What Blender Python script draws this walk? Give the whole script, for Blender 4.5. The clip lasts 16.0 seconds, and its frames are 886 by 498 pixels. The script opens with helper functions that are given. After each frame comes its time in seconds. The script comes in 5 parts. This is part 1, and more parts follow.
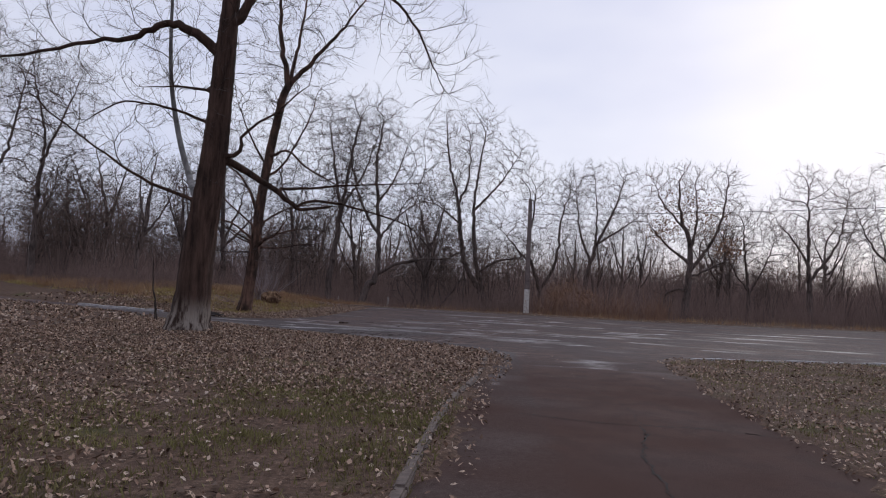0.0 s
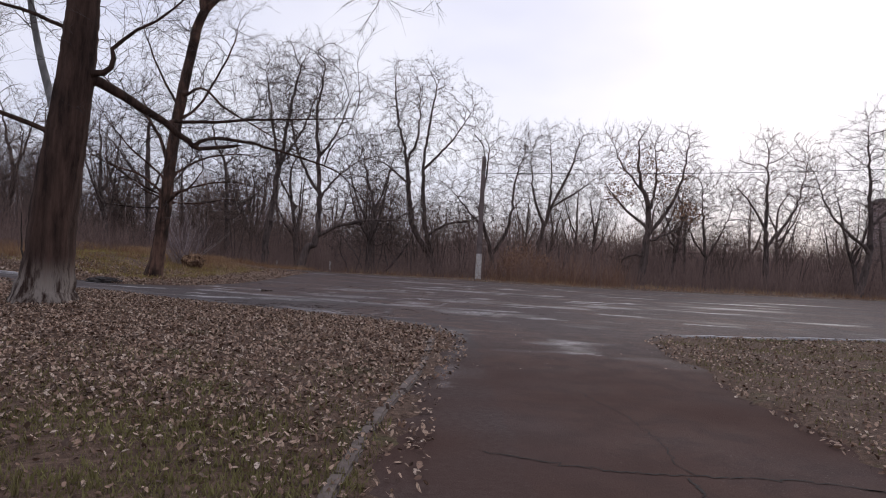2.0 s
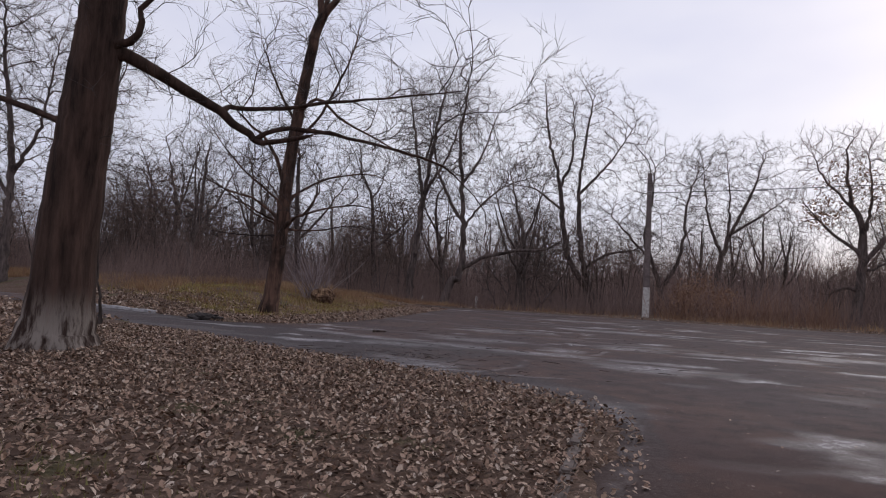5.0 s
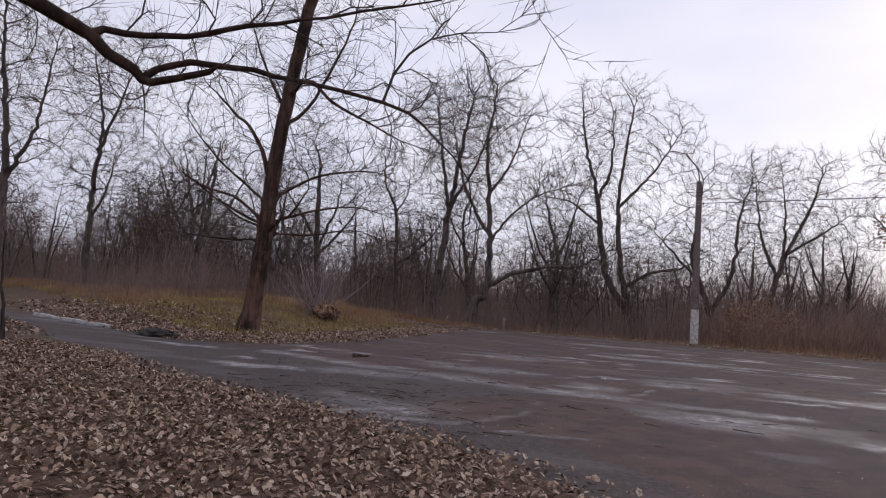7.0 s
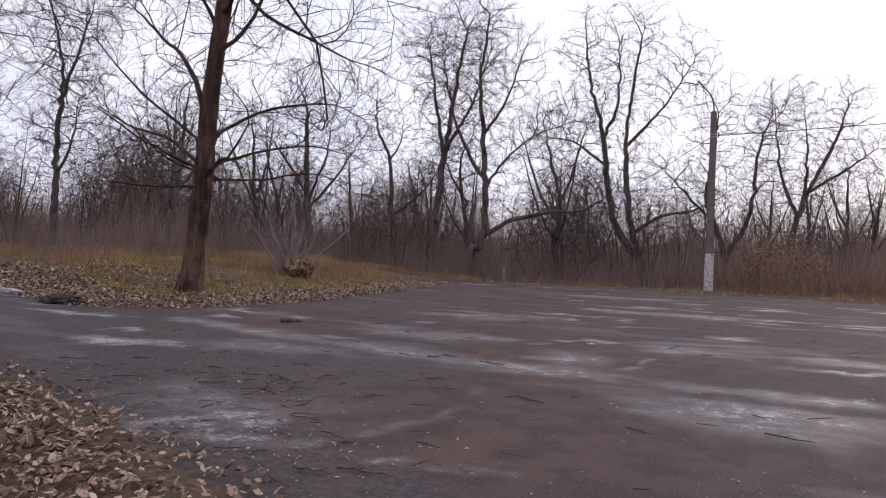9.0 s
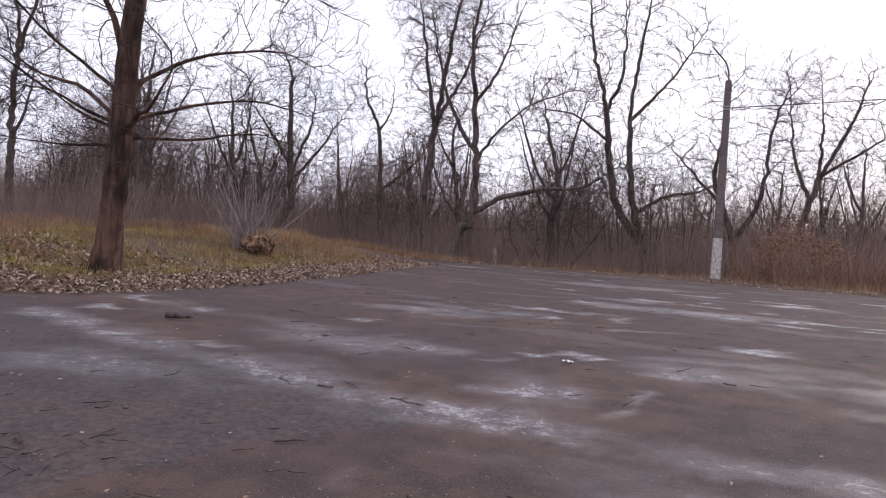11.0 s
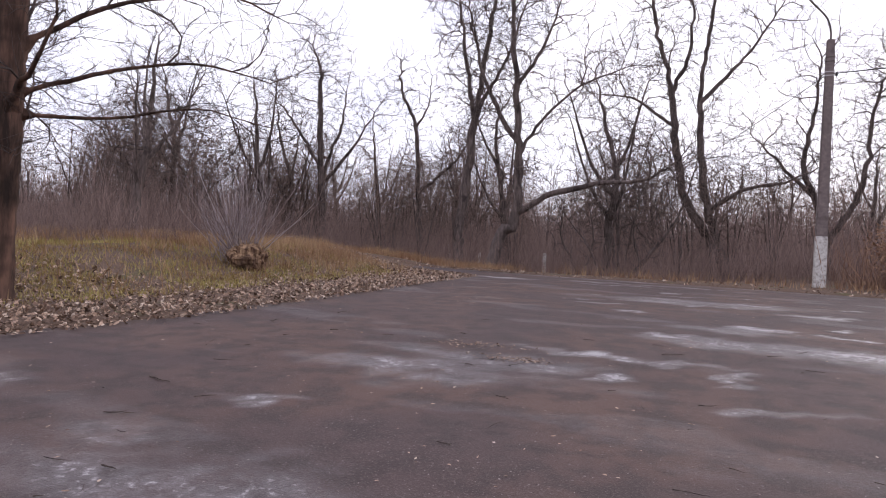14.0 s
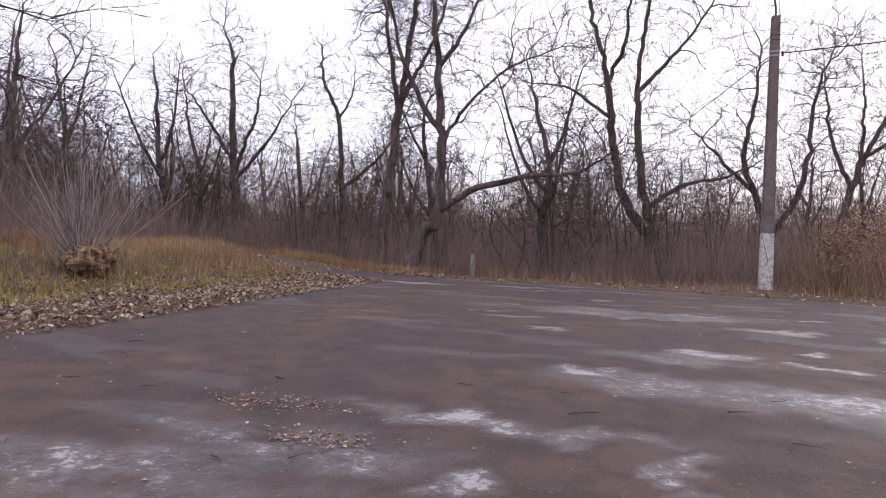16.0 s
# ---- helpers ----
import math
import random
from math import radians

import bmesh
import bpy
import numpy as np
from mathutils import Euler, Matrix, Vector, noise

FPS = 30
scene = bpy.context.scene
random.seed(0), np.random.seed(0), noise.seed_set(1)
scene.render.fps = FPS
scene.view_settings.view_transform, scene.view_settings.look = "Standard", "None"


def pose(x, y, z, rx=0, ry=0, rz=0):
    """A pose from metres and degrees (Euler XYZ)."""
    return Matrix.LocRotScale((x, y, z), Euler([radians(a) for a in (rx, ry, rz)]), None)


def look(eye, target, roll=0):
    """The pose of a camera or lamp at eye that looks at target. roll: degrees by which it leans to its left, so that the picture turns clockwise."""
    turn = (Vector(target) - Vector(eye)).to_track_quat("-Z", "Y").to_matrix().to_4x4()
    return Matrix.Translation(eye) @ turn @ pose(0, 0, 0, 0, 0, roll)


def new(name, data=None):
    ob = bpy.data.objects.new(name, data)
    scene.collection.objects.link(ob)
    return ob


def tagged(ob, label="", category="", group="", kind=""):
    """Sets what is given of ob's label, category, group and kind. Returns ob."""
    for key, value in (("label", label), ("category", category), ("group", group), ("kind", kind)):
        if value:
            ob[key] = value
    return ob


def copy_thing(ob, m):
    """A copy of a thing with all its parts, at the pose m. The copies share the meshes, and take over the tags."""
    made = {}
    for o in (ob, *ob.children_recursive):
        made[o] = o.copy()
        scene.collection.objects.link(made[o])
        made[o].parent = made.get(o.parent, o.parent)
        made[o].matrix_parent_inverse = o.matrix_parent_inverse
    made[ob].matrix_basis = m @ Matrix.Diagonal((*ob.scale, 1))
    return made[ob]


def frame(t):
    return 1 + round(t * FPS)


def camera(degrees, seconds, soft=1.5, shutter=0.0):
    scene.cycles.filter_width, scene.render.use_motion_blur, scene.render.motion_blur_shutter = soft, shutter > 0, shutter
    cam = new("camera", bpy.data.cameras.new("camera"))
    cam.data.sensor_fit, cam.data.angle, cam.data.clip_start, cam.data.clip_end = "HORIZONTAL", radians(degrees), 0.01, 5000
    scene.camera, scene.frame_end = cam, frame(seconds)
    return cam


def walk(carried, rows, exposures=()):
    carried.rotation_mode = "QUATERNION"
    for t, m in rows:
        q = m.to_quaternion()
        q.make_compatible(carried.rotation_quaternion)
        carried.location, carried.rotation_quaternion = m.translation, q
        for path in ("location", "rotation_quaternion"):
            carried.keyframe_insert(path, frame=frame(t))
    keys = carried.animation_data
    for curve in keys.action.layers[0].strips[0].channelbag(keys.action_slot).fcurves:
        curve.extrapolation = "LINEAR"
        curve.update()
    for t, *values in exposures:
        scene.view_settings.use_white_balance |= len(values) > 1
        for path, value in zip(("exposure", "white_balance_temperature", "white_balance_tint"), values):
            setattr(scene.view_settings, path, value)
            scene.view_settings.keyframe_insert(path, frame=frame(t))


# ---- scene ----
cam = camera(68.0, 16.0, soft=1.05)
PATH = [
    (0, (1.653, -1.366, 1.68), (1.499, 0.625, 1.798), 2.8),
    (0.5, (1.613, -0.397, 1.668), (1.552, 1.599, 1.776), 2.8),
    (1, (1.653, 0.594, 1.61), (1.546, 2.59, 1.686), 4.5),
    (1.5, (1.72, 1.495, 1.622), (1.732, 3.495, 1.657), 2.7),
    (2, (1.677, 2.448, 1.607), (1.679, 4.448, 1.627), 3.1),
    (2.5, (1.704, 3.339, 1.613), (1.699, 5.339, 1.651), 2.1),
    (3, (1.777, 4.243, 1.577), (1.652, 6.238, 1.645), 4.2),
    (3.5, (1.829, 5.106, 1.542), (1.733, 7.101, 1.648), 3.8),
    (4, (1.829, 5.995, 1.5), (1.711, 7.988, 1.62), 4.6),
    (4.5, (1.761, 6.769, 1.509), (1.514, 8.752, 1.604), 2.3),
    (4.7, (1.762, 7.079, 1.514), (1.34, 9.032, 1.603), 2.7),
    (6.8, (1.663, 11.288, 1.355), (1.087, 13.195, 1.535), 3.6),
    (7, (1.692, 11.615, 1.364), (1.101, 13.519, 1.526), 3.8),
    (7.5, (1.811, 12.453, 1.392), (1.182, 14.348, 1.502), 3.7),
    (8, (1.93, 13.269, 1.404), (1.272, 15.155, 1.499), 3.9),
    (8.5, (1.95, 14.043, 1.367), (1.284, 15.928, 1.432), 3.5),
    (9, (1.963, 14.893, 1.366), (1.339, 16.793, 1.382), 2.1),
    (9.5, (1.915, 15.711, 1.354), (1.297, 17.613, 1.326), 3.3),
    (9.7, (1.925, 16.006, 1.363), (1.339, 17.918, 1.323), 2.0),
    (11.8, (1.847, 19.155, 1.451), (1.211, 21.051, 1.395), 4.3),
    (12, (1.813, 19.456, 1.45), (1.187, 21.355, 1.4), 4.2),
    (12.5, (1.649, 20.172, 1.432), (0.926, 22.036, 1.379), 5.8),
    (13, (1.494, 21.005, 1.453), (0.731, 22.853, 1.385), 4.2),
    (13.5, (1.322, 21.773, 1.45), (0.507, 23.598, 1.39), 4.3),
    (14, (1.168, 22.735, 1.451), (0.38, 24.572, 1.407), 2.1),
    (14.5, (1.074, 23.577, 1.433), (0.268, 25.408, 1.407), 2.6),
    (15, (1.036, 24.539, 1.433), (0.248, 26.377, 1.4), 1.7),
    (15.5, (1.095, 25.34, 1.43), (0.357, 27.199, 1.412), 1.9),
    (16, (1.172, 26.207, 1.417), (0.534, 28.102, 1.382), 1.8),
]
walk(cam, [(t, look(eye, target, roll)) for t, eye, target, roll in PATH],
     exposures=[(0, -0.03, 6200, 13), (1, -0.05, 6300, 13), (2, 0.14, 6400, 14), (3, 0.27, 6500, 14), (3.6, 0.15, 6500, 14), (4, 0.02, 6500, 14), (4.5, 0.0, 6400, 14), (7, 0.15, 6500, 15), (9, 0.53, 6500, 15), (12, 0.96, 6500, 16), (16, 1.06, 6500, 16)])

# ---- sky and light: flat winter overcast, brighter towards the low sun ----
SUN_AZ, SUN_EL = 28.0, 24.0
world = bpy.data.worlds.new("overcast")
scene.world = world
world.use_nodes = True
wt = world.node_tree
wt.nodes.clear()


def node(tree, kind, **values):
    n = tree.nodes.new(kind)
    for key, value in values.items():
        if key in n.inputs:
            n.inputs[key].default_value = value
    return n


wout = node(wt, "ShaderNodeOutputWorld")
sky = wt.nodes.new("ShaderNodeTexSky")
sky.sky_type = 'NISHITA'
sky.sun_disc = False
sky.sun_elevation = radians(SUN_EL)
sky.sun_rotation = radians(SUN_AZ)
clear_bg = node(wt, "ShaderNodeBackground", Strength=0.11)
wt.links.new(sky.outputs["Color"], clear_bg.inputs["Color"])
coord = wt.nodes.new("ShaderNodeTexCoord")
stretch = wt.nodes.new("ShaderNodeMapping")
stretch.inputs["Scale"].default_value = (1.0, 1.0, 2.6)
wt.links.new(coord.outputs["Generated"], stretch.inputs["Vector"])
cloud = node(wt, "ShaderNodeTexNoise", Scale=1.7, Detail=4.0, Roughness=0.5)
wt.links.new(stretch.outputs["Vector"], cloud.inputs["Vector"])
tone = wt.nodes.new("ShaderNodeValToRGB")
tone.color_ramp.elements[0].position, tone.color_ramp.elements[0].color = 0.32, (0.66, 0.69, 0.87, 1)
tone.color_ramp.elements[1].position, tone.color_ramp.elements[1].color = 0.68, (0.93, 0.93, 1.0, 1)
wt.links.new(cloud.outputs["Fac"], tone.inputs["Fac"])
cloud_bg = node(wt, "ShaderNodeBackground", Strength=0.92)
wt.links.new(tone.outputs["Color"], cloud_bg.inputs["Color"])
wmix = node(wt, "ShaderNodeMixShader", Fac=0.86)
wt.links.new(clear_bg.outputs[0], wmix.inputs[1])
wt.links.new(cloud_bg.outputs[0], wmix.inputs[2])
wt.links.new(wmix.outputs[0], wout.inputs["Surface"])

sun_data = bpy.data.lights.new("sun", 'SUN')
sun_data.energy, sun_data.angle, sun_data.color = 0.6, radians(25), (1.0, 0.96, 0.9)
sun_ob = new("sun", sun_data)
sun_ob.matrix_world = look((60 * math.sin(radians(SUN_AZ)), 60 * math.cos(radians(SUN_AZ)), 60 * math.tan(radians(SUN_EL))), (0, 0, 0))


# ---- materials ----
def material(name, rough=0.85, spec=0.3, metal=0.0):
    m = bpy.data.materials.new(name)
    m.use_nodes = True
    tree = m.node_tree
    bsdf = tree.nodes["Principled BSDF"]
    bsdf.inputs["Roughness"].default_value = rough
    bsdf.inputs["Metallic"].default_value = metal
    bsdf.inputs["Specular IOR Level"].default_value = spec
    return m, tree, bsdf


def noise_fac(tree, scale, detail=4.0, rough=0.55, stretch3=(1, 1, 1), space="Object"):
    tc = tree.nodes.new("ShaderNodeTexCoord")
    mp = tree.nodes.new("ShaderNodeMapping")
    mp.inputs["Scale"].default_value = stretch3
    tree.links.new(tc.outputs[space], mp.inputs["Vector"])
    n = node(tree, "ShaderNodeTexNoise", Scale=scale, Detail=detail, Roughness=rough)
    tree.links.new(mp.outputs["Vector"], n.inputs["Vector"])
    return n.outputs["Fac"]


def ramp(tree, fac, stops):
    r = tree.nodes.new("ShaderNodeValToRGB")
    els = r.color_ramp.elements
    while len(els) < len(stops):
        els.new(0.5)
    for el, (pos, col) in zip(els, stops):
        el.position = pos
        el.color = (*col, 1)
    tree.links.new(fac, r.inputs["Fac"])
    return r.outputs["Color"]


def blend(tree, fac, a, b):
    mx = tree.nodes.new("ShaderNodeMix")
    mx.data_type = 'RGBA'
    for sock, value in ((mx.inputs[0], fac), (mx.inputs[6], a), (mx.inputs[7], b)):
        if isinstance(value, (int, float)):
            sock.default_value = value
        elif isinstance(value, tuple):
            sock.default_value = (*value, 1)
        else:
            tree.links.new(value, sock)
    return mx.outputs[2]


def calc(tree, op, a, b=0.0, clamp=False):
    m = tree.nodes.new("ShaderNodeMath")
    m.operation, m.use_clamp = op, clamp
    for sock, value in ((m.inputs[0], a), (m.inputs[1], b)):
        if isinstance(value, (int, float)):
            sock.default_value = value
        else:
            tree.links.new(value, sock)
    return m.outputs[0]


def step(tree, fac, lo, hi):
    r = tree.nodes.new("ShaderNodeMapRange")
    r.interpolation_type = 'SMOOTHSTEP'
    r.inputs["From Min"].default_value, r.inputs["From Max"].default_value = lo, hi
    tree.links.new(fac, r.inputs["Value"])
    return r.outputs["Result"]


def relief(tree, bsdf, fac, strength, distance):
    b = node(tree, "ShaderNodeBump", Strength=strength, Distance=distance)
    tree.links.new(fac, b.inputs["Height"])
    tree.links.new(b.outputs["Normal"], bsdf.inputs["Normal"])


def bark(name, dark, light, scale=7.0, depth=0.03, stops=(0.38, 0.66)):
    m, tree, bsdf = material(name, 0.92, 0.15)
    fur = noise_fac(tree, scale, 5, 0.65, (1, 1, 0.16))
    patch = noise_fac(tree, 1.3, 3)
    col = ramp(tree, fur, [(stops[0], dark), (stops[1], light)])
    col = blend(tree, step(tree, patch, 0.45, 0.75), col, tuple(0.6 * c for c in dark))
    tree.links.new(col, bsdf.inputs["Base Color"])
    relief(tree, bsdf, fur, 0.8, depth)
    return m


BARK_DARK = bark("bark_dark", (0.022, 0.017, 0.015), (0.075, 0.058, 0.05))
BARK_RED = bark("bark_flaked", (0.03, 0.02, 0.016), (0.15, 0.085, 0.062), 5.0)
BARK_PALE = bark("bark_pale", (0.13, 0.125, 0.12), (0.27, 0.26, 0.25), 6.0, 0.01)
BARK_GREY = bark("bark_grey", (0.07, 0.054, 0.049), (0.17, 0.132, 0.118))


def whitewashed(name):
    m, tree, bsdf = material(name, 0.92, 0.15)
    fur = noise_fac(tree, 6.0, 5, 0.65, (1, 1, 0.14))
    col = ramp(tree, fur, [(0.36, (0.022, 0.0135, 0.0105)), (0.68, (0.084, 0.05, 0.038))])
    tc = tree.nodes.new("ShaderNodeTexCoord")
    sep = tree.nodes.new("ShaderNodeSeparateXYZ")
    tree.links.new(tc.outputs["Object"], sep.inputs[0])
    worn = calc(tree, 'ADD', sep.outputs["Z"], calc(tree, 'MULTIPLY', fur, 0.9))
    lime = step(tree, calc(tree, 'MULTIPLY', worn, -1.0), -1.6, -0.95)
    lime = calc(tree, 'MULTIPLY', lime, step(tree, fur, 0.42, 0.6))
    col = blend(tree, calc(tree, 'MULTIPLY', lime, 0.6), col, (0.30, 0.265, 0.23))
    tree.links.new(col, bsdf.inputs["Base Color"])
    relief(tree, bsdf, fur, 0.9, 0.05)
    return m


BARK_LIMED = whitewashed("bark_limewashed")


def twiggy(name, a, b):
    m, tree, bsdf = material(name, 0.9, 0.15)
    geo = tree.nodes.new("ShaderNodeNewGeometry")
    tree.links.new(ramp(tree, geo.outputs["Random Per Island"], [(0.0, a), (1.0, b)]), bsdf.inputs["Base Color"])
    return m


TWIG = twiggy("twig", (0.052, 0.04, 0.036), (0.135, 0.104, 0.093))
TWIG_WARM = twiggy("twig_warm", (0.09, 0.062, 0.052), (0.22, 0.155, 0.128))
BRUSH = twiggy("undergrowth", (0.115, 0.078, 0.067), (0.25, 0.172, 0.147))
TWIG_DARK = twiggy("twig_dark", (0.03, 0.023, 0.02), (0.085, 0.064, 0.056))
SHOOT = twiggy("shoots", (0.12, 0.082, 0.078), (0.36, 0.30, 0.29))
DEAD_LEAF = twiggy("dead_leaf", (0.15, 0.085, 0.055), (0.36, 0.22, 0.145))
RUSSET = twiggy("russet_leaves", (0.14, 0.08, 0.056), (0.29, 0.175, 0.12))


def leaf_litter(name):
    m, tree, bsdf = material(name, 0.75, 0.3)
    geo = tree.nodes.new("ShaderNodeNewGeometry")
    col = ramp(tree, geo.outputs["Random Per Island"],
               [(0.0, (0.065, 0.039, 0.028)), (0.34, (0.19, 0.112, 0.076)), (0.6, (0.36, 0.24, 0.168)),
                (0.86, (0.42, 0.30, 0.215)), (1.0, (0.52, 0.42, 0.335))])
    mott = noise_fac(tree, 40, 3)
    col = blend(tree, step(tree, mott, 0.45, 0.7), col, (0.10, 0.07, 0.05))
    tree.links.new(col, bsdf.inputs["Base Color"])
    return m


LEAF = leaf_litter("fallen_leaf")


def blades(name, stops):
    m, tree, bsdf = material(name, 0.8, 0.2)
    geo = tree.nodes.new("ShaderNodeNewGeometry")
    big = noise_fac(tree, 0.5, 3)
    fac = calc(tree, 'ADD', calc(tree, 'MULTIPLY', geo.outputs["Random Per Island"], 0.6), calc(tree, 'SUBTRACT', calc(tree, 'MULTIPLY', big, 1.6), 0.6), True)
    tree.links.new(ramp(tree, fac, stops), bsdf.inputs["Base Color"])
    return m


LAWN = blades("short_grass", [(0.0, (0.12, 0.09, 0.045)), (0.45, (0.16, 0.138, 0.056)), (0.8, (0.185, 0.17, 0.062)), (1.0, (0.30, 0.24, 0.12))])
BANK = blades("bank_grass", [(0.0, (0.16, 0.09, 0.045)), (0.4, (0.26, 0.175, 0.065)), (0.75, (0.30, 0.265, 0.08)), (1.0, (0.40, 0.29, 0.13))])
STRAW = blades("dry_grass", [(0.0, (0.18, 0.09, 0.05)), (0.5, (0.28, 0.165, 0.09)), (1.0, (0.42, 0.30, 0.17))])


def soil(name):
    m, tree, bsdf = material(name, 0.95, 0.15)
    n1 = noise_fac(tree, 0.7, 5)
    n2 = noise_fac(tree, 14, 6, 0.7)
    n3 = noise_fac(tree, 55, 3)
    col = ramp(tree, n2, [(0.3, (0.036, 0.023, 0.017)), (0.5, (0.10, 0.063, 0.044)), (0.7, (0.18, 0.118, 0.083))])
    green = ramp(tree, n2, [(0.3, (0.04, 0.036, 0.018)), (0.7, (0.12, 0.105, 0.045))])
    col = blend(tree, step(tree, n1, 0.56, 0.7), col, green)
    col = blend(tree, step(tree, n3, 0.62, 0.72), col, (0.24, 0.18, 0.14))
    tree.links.new(col, bsdf.inputs["Base Color"])
    relief(tree, bsdf, n2, 0.8, 0.04)
    return m


SOIL = soil("leafy_soil")


def asphalt(name):
    m, tree, bsdf = material(name, 0.7, 0.15)
    att = tree.nodes.new("ShaderNodeAttribute")
    att.attribute_name = "frost_sheen"
    edge = tree.nodes.new("ShaderNodeAttribute")
    edge.attribute_name = "verge"
    big = noise_fac(tree, 0.33, 4, 0.55, (1, 1, 1))
    mid = noise_fac(tree, 2.2, 5, 0.6)
    grit = noise_fac(tree, 60, 3, 0.7)
    spots = noise_fac(tree, 14, 6, 0.75)
    col = blend(tree, step(tree, big, 0.4, 0.62), (0.073, 0.051, 0.048), (0.100, 0.063, 0.052))
    col = blend(tree, calc(tree, 'MULTIPLY', step(tree, mid, 0.42, 0.62), 0.75), col, (0.050, 0.038, 0.036))
    col = blend(tree, calc(tree, 'MULTIPLY', step(tree, grit, 0.54, 0.68), 0.55), col, (0.17, 0.135, 0.122))
    col = blend(tree, step(tree, edge.outputs["Fac"], 0.1, 0.9), col, (0.075, 0.052, 0.042))
    old = tree.nodes.new("ShaderNodeAttribute")
    old.attribute_name = "old_patch"
    ragged = step(tree, calc(tree, 'ADD', old.outputs["Fac"], calc(tree, 'MULTIPLY', calc(tree, 'SUBTRACT', mid, 0.5), 0.9)), 0.35, 0.6)
    col = blend(tree, calc(tree, 'MULTIPLY', ragged, 0.55), col, blend(tree, step(tree, spots, 0.4, 0.62), (0.042, 0.038, 0.038), (0.10, 0.091, 0.091)))
    torn = noise_fac(tree, 4.5, 8, 0.78)
    soft = calc(tree, 'MULTIPLY', att.outputs["Fac"], calc(tree, 'MAXIMUM', calc(tree, 'SUBTRACT', calc(tree, 'MULTIPLY', torn, 3.4), 0.85), 0.0))
    col = blend(tree, calc(tree, 'MULTIPLY', step(tree, soft, 0.1, 0.9), 0.68), col, (0.19, 0.172, 0.174))
    # The pale colour holds frost and the sky's reflection off wet patches.
    crust_sheen = calc(tree, 'ADD', soft, calc(tree, 'MULTIPLY', calc(tree, 'SUBTRACT', spots, 0.5), 2.6))
    crust_sheen = calc(tree, 'MULTIPLY', step(tree, crust_sheen, 0.6, 1.0), step(tree, att.outputs["Fac"], 0.25, 0.6))
    col = blend(tree, calc(tree, 'MULTIPLY', crust_sheen, 0.7), col, (0.42, 0.39, 0.385))
    chips = noise_fac(tree, 26, 2, 0.5)
    col = blend(tree, calc(tree, 'MULTIPLY', step(tree, chips, 0.70, 0.74), 0.6), col, (0.03, 0.022, 0.02))
    flecks = noise_fac(tree, 38, 1, 0.5)
    col = blend(tree, calc(tree, 'MULTIPLY', step(tree, flecks, 0.735, 0.76), 0.8), col, (0.30, 0.26, 0.235))
    lane = tree.nodes.new("ShaderNodeAttribute")
    lane.attribute_name = "lane"
    col = blend(tree, calc(tree, 'MULTIPLY', lane.outputs["Fac"], 0.85), col, (0.078, 0.048, 0.039))
    tree.links.new(col, bsdf.inputs["Base Color"])
    rough = calc(tree, 'SUBTRACT', 0.76, calc(tree, 'MULTIPLY', step(tree, att.outputs["Fac"], 0.05, 0.5), 0.3))
    rough = calc(tree, 'ADD', rough, calc(tree, 'MULTIPLY', lane.outputs["Fac"], 0.22), True)
    tree.links.new(rough, bsdf.inputs["Roughness"])
    tree.links.new(calc(tree, 'SUBTRACT', 0.11, calc(tree, 'MULTIPLY', lane.outputs["Fac"], 0.09), True), bsdf.inputs["Specular IOR Level"])
    relief(tree, bsdf, calc(tree, 'ADD', grit, calc(tree, 'MULTIPLY', spots, 0.6)), 0.7, 0.012)
    return m


ASPHALT = asphalt("old_asphalt")


def concrete(name, a, b, scale=9.0):
    m, tree, bsdf = material(name, 0.88, 0.25)
    n = noise_fac(tree, scale, 6, 0.65)
    big = noise_fac(tree, 1.4, 3)
    col = ramp(tree, n, [(0.3, a), (0.7, b)])
    col = blend(tree, step(tree, big, 0.5, 0.75), col, tuple(0.6 * c for c in a))
    tree.links.new(col, bsdf.inputs["Base Color"])
    relief(tree, bsdf, n, 0.4, 0.01)
    return m


CONCRETE = concrete("concrete", (0.115, 0.09, 0.085), (0.19, 0.15, 0.14))
KERB = concrete("kerb_concrete", (0.07, 0.052, 0.044), (0.17, 0.135, 0.115))
KERB_PALE = concrete("kerb_pale", (0.26, 0.25, 0.25), (0.46, 0.44, 0.43))


def limed(name):
    m, tree, bsdf = material(name, 0.9, 0.2)
    n = noise_fac(tree, 6, 6, 0.7)
    tree.links.new(ramp(tree, n, [(0.36, (0.20, 0.17, 0.155)), (0.5, (0.46, 0.43, 0.40)), (0.75, (0.66, 0.635, 0.60))]), bsdf.inputs["Base Color"])
    relief(tree, bsdf, n, 0.3, 0.006)
    return m


LIME = limed("limewash")
STEEL = concrete("weathered_steel", (0.05, 0.04, 0.038), (0.11, 0.09, 0.08))
BLACK = concrete("black_cable", (0.012, 0.012, 0.012), (0.03, 0.03, 0.03))
CRACK = concrete("crack_dirt", (0.018, 0.014, 0.012), (0.04, 0.03, 0.027), 30)
MUD = concrete("wet_mud", (0.025, 0.02, 0.018), (0.06, 0.05, 0.045), 12)
ROT = bark("rotten_wood", (0.06, 0.03, 0.02), (0.34, 0.22, 0.13), 9.0, 0.05)
STICK = bark("stick_bark", (0.03, 0.023, 0.02), (0.12, 0.09, 0.075), 20, 0.004)
PAPER = concrete("paper", (0.6, 0.6, 0.6), (0.8, 0.8, 0.8))
PANEL = concrete("painted_panel", (0.34, 0.25, 0.24), (0.46, 0.36, 0.34), 3)


def glassy(name):
    m, tree, bsdf = material(name, 0.12, 0.6)
    bsdf.inputs["Base Color"].default_value = (0.04, 0.05, 0.06, 1)
    return m


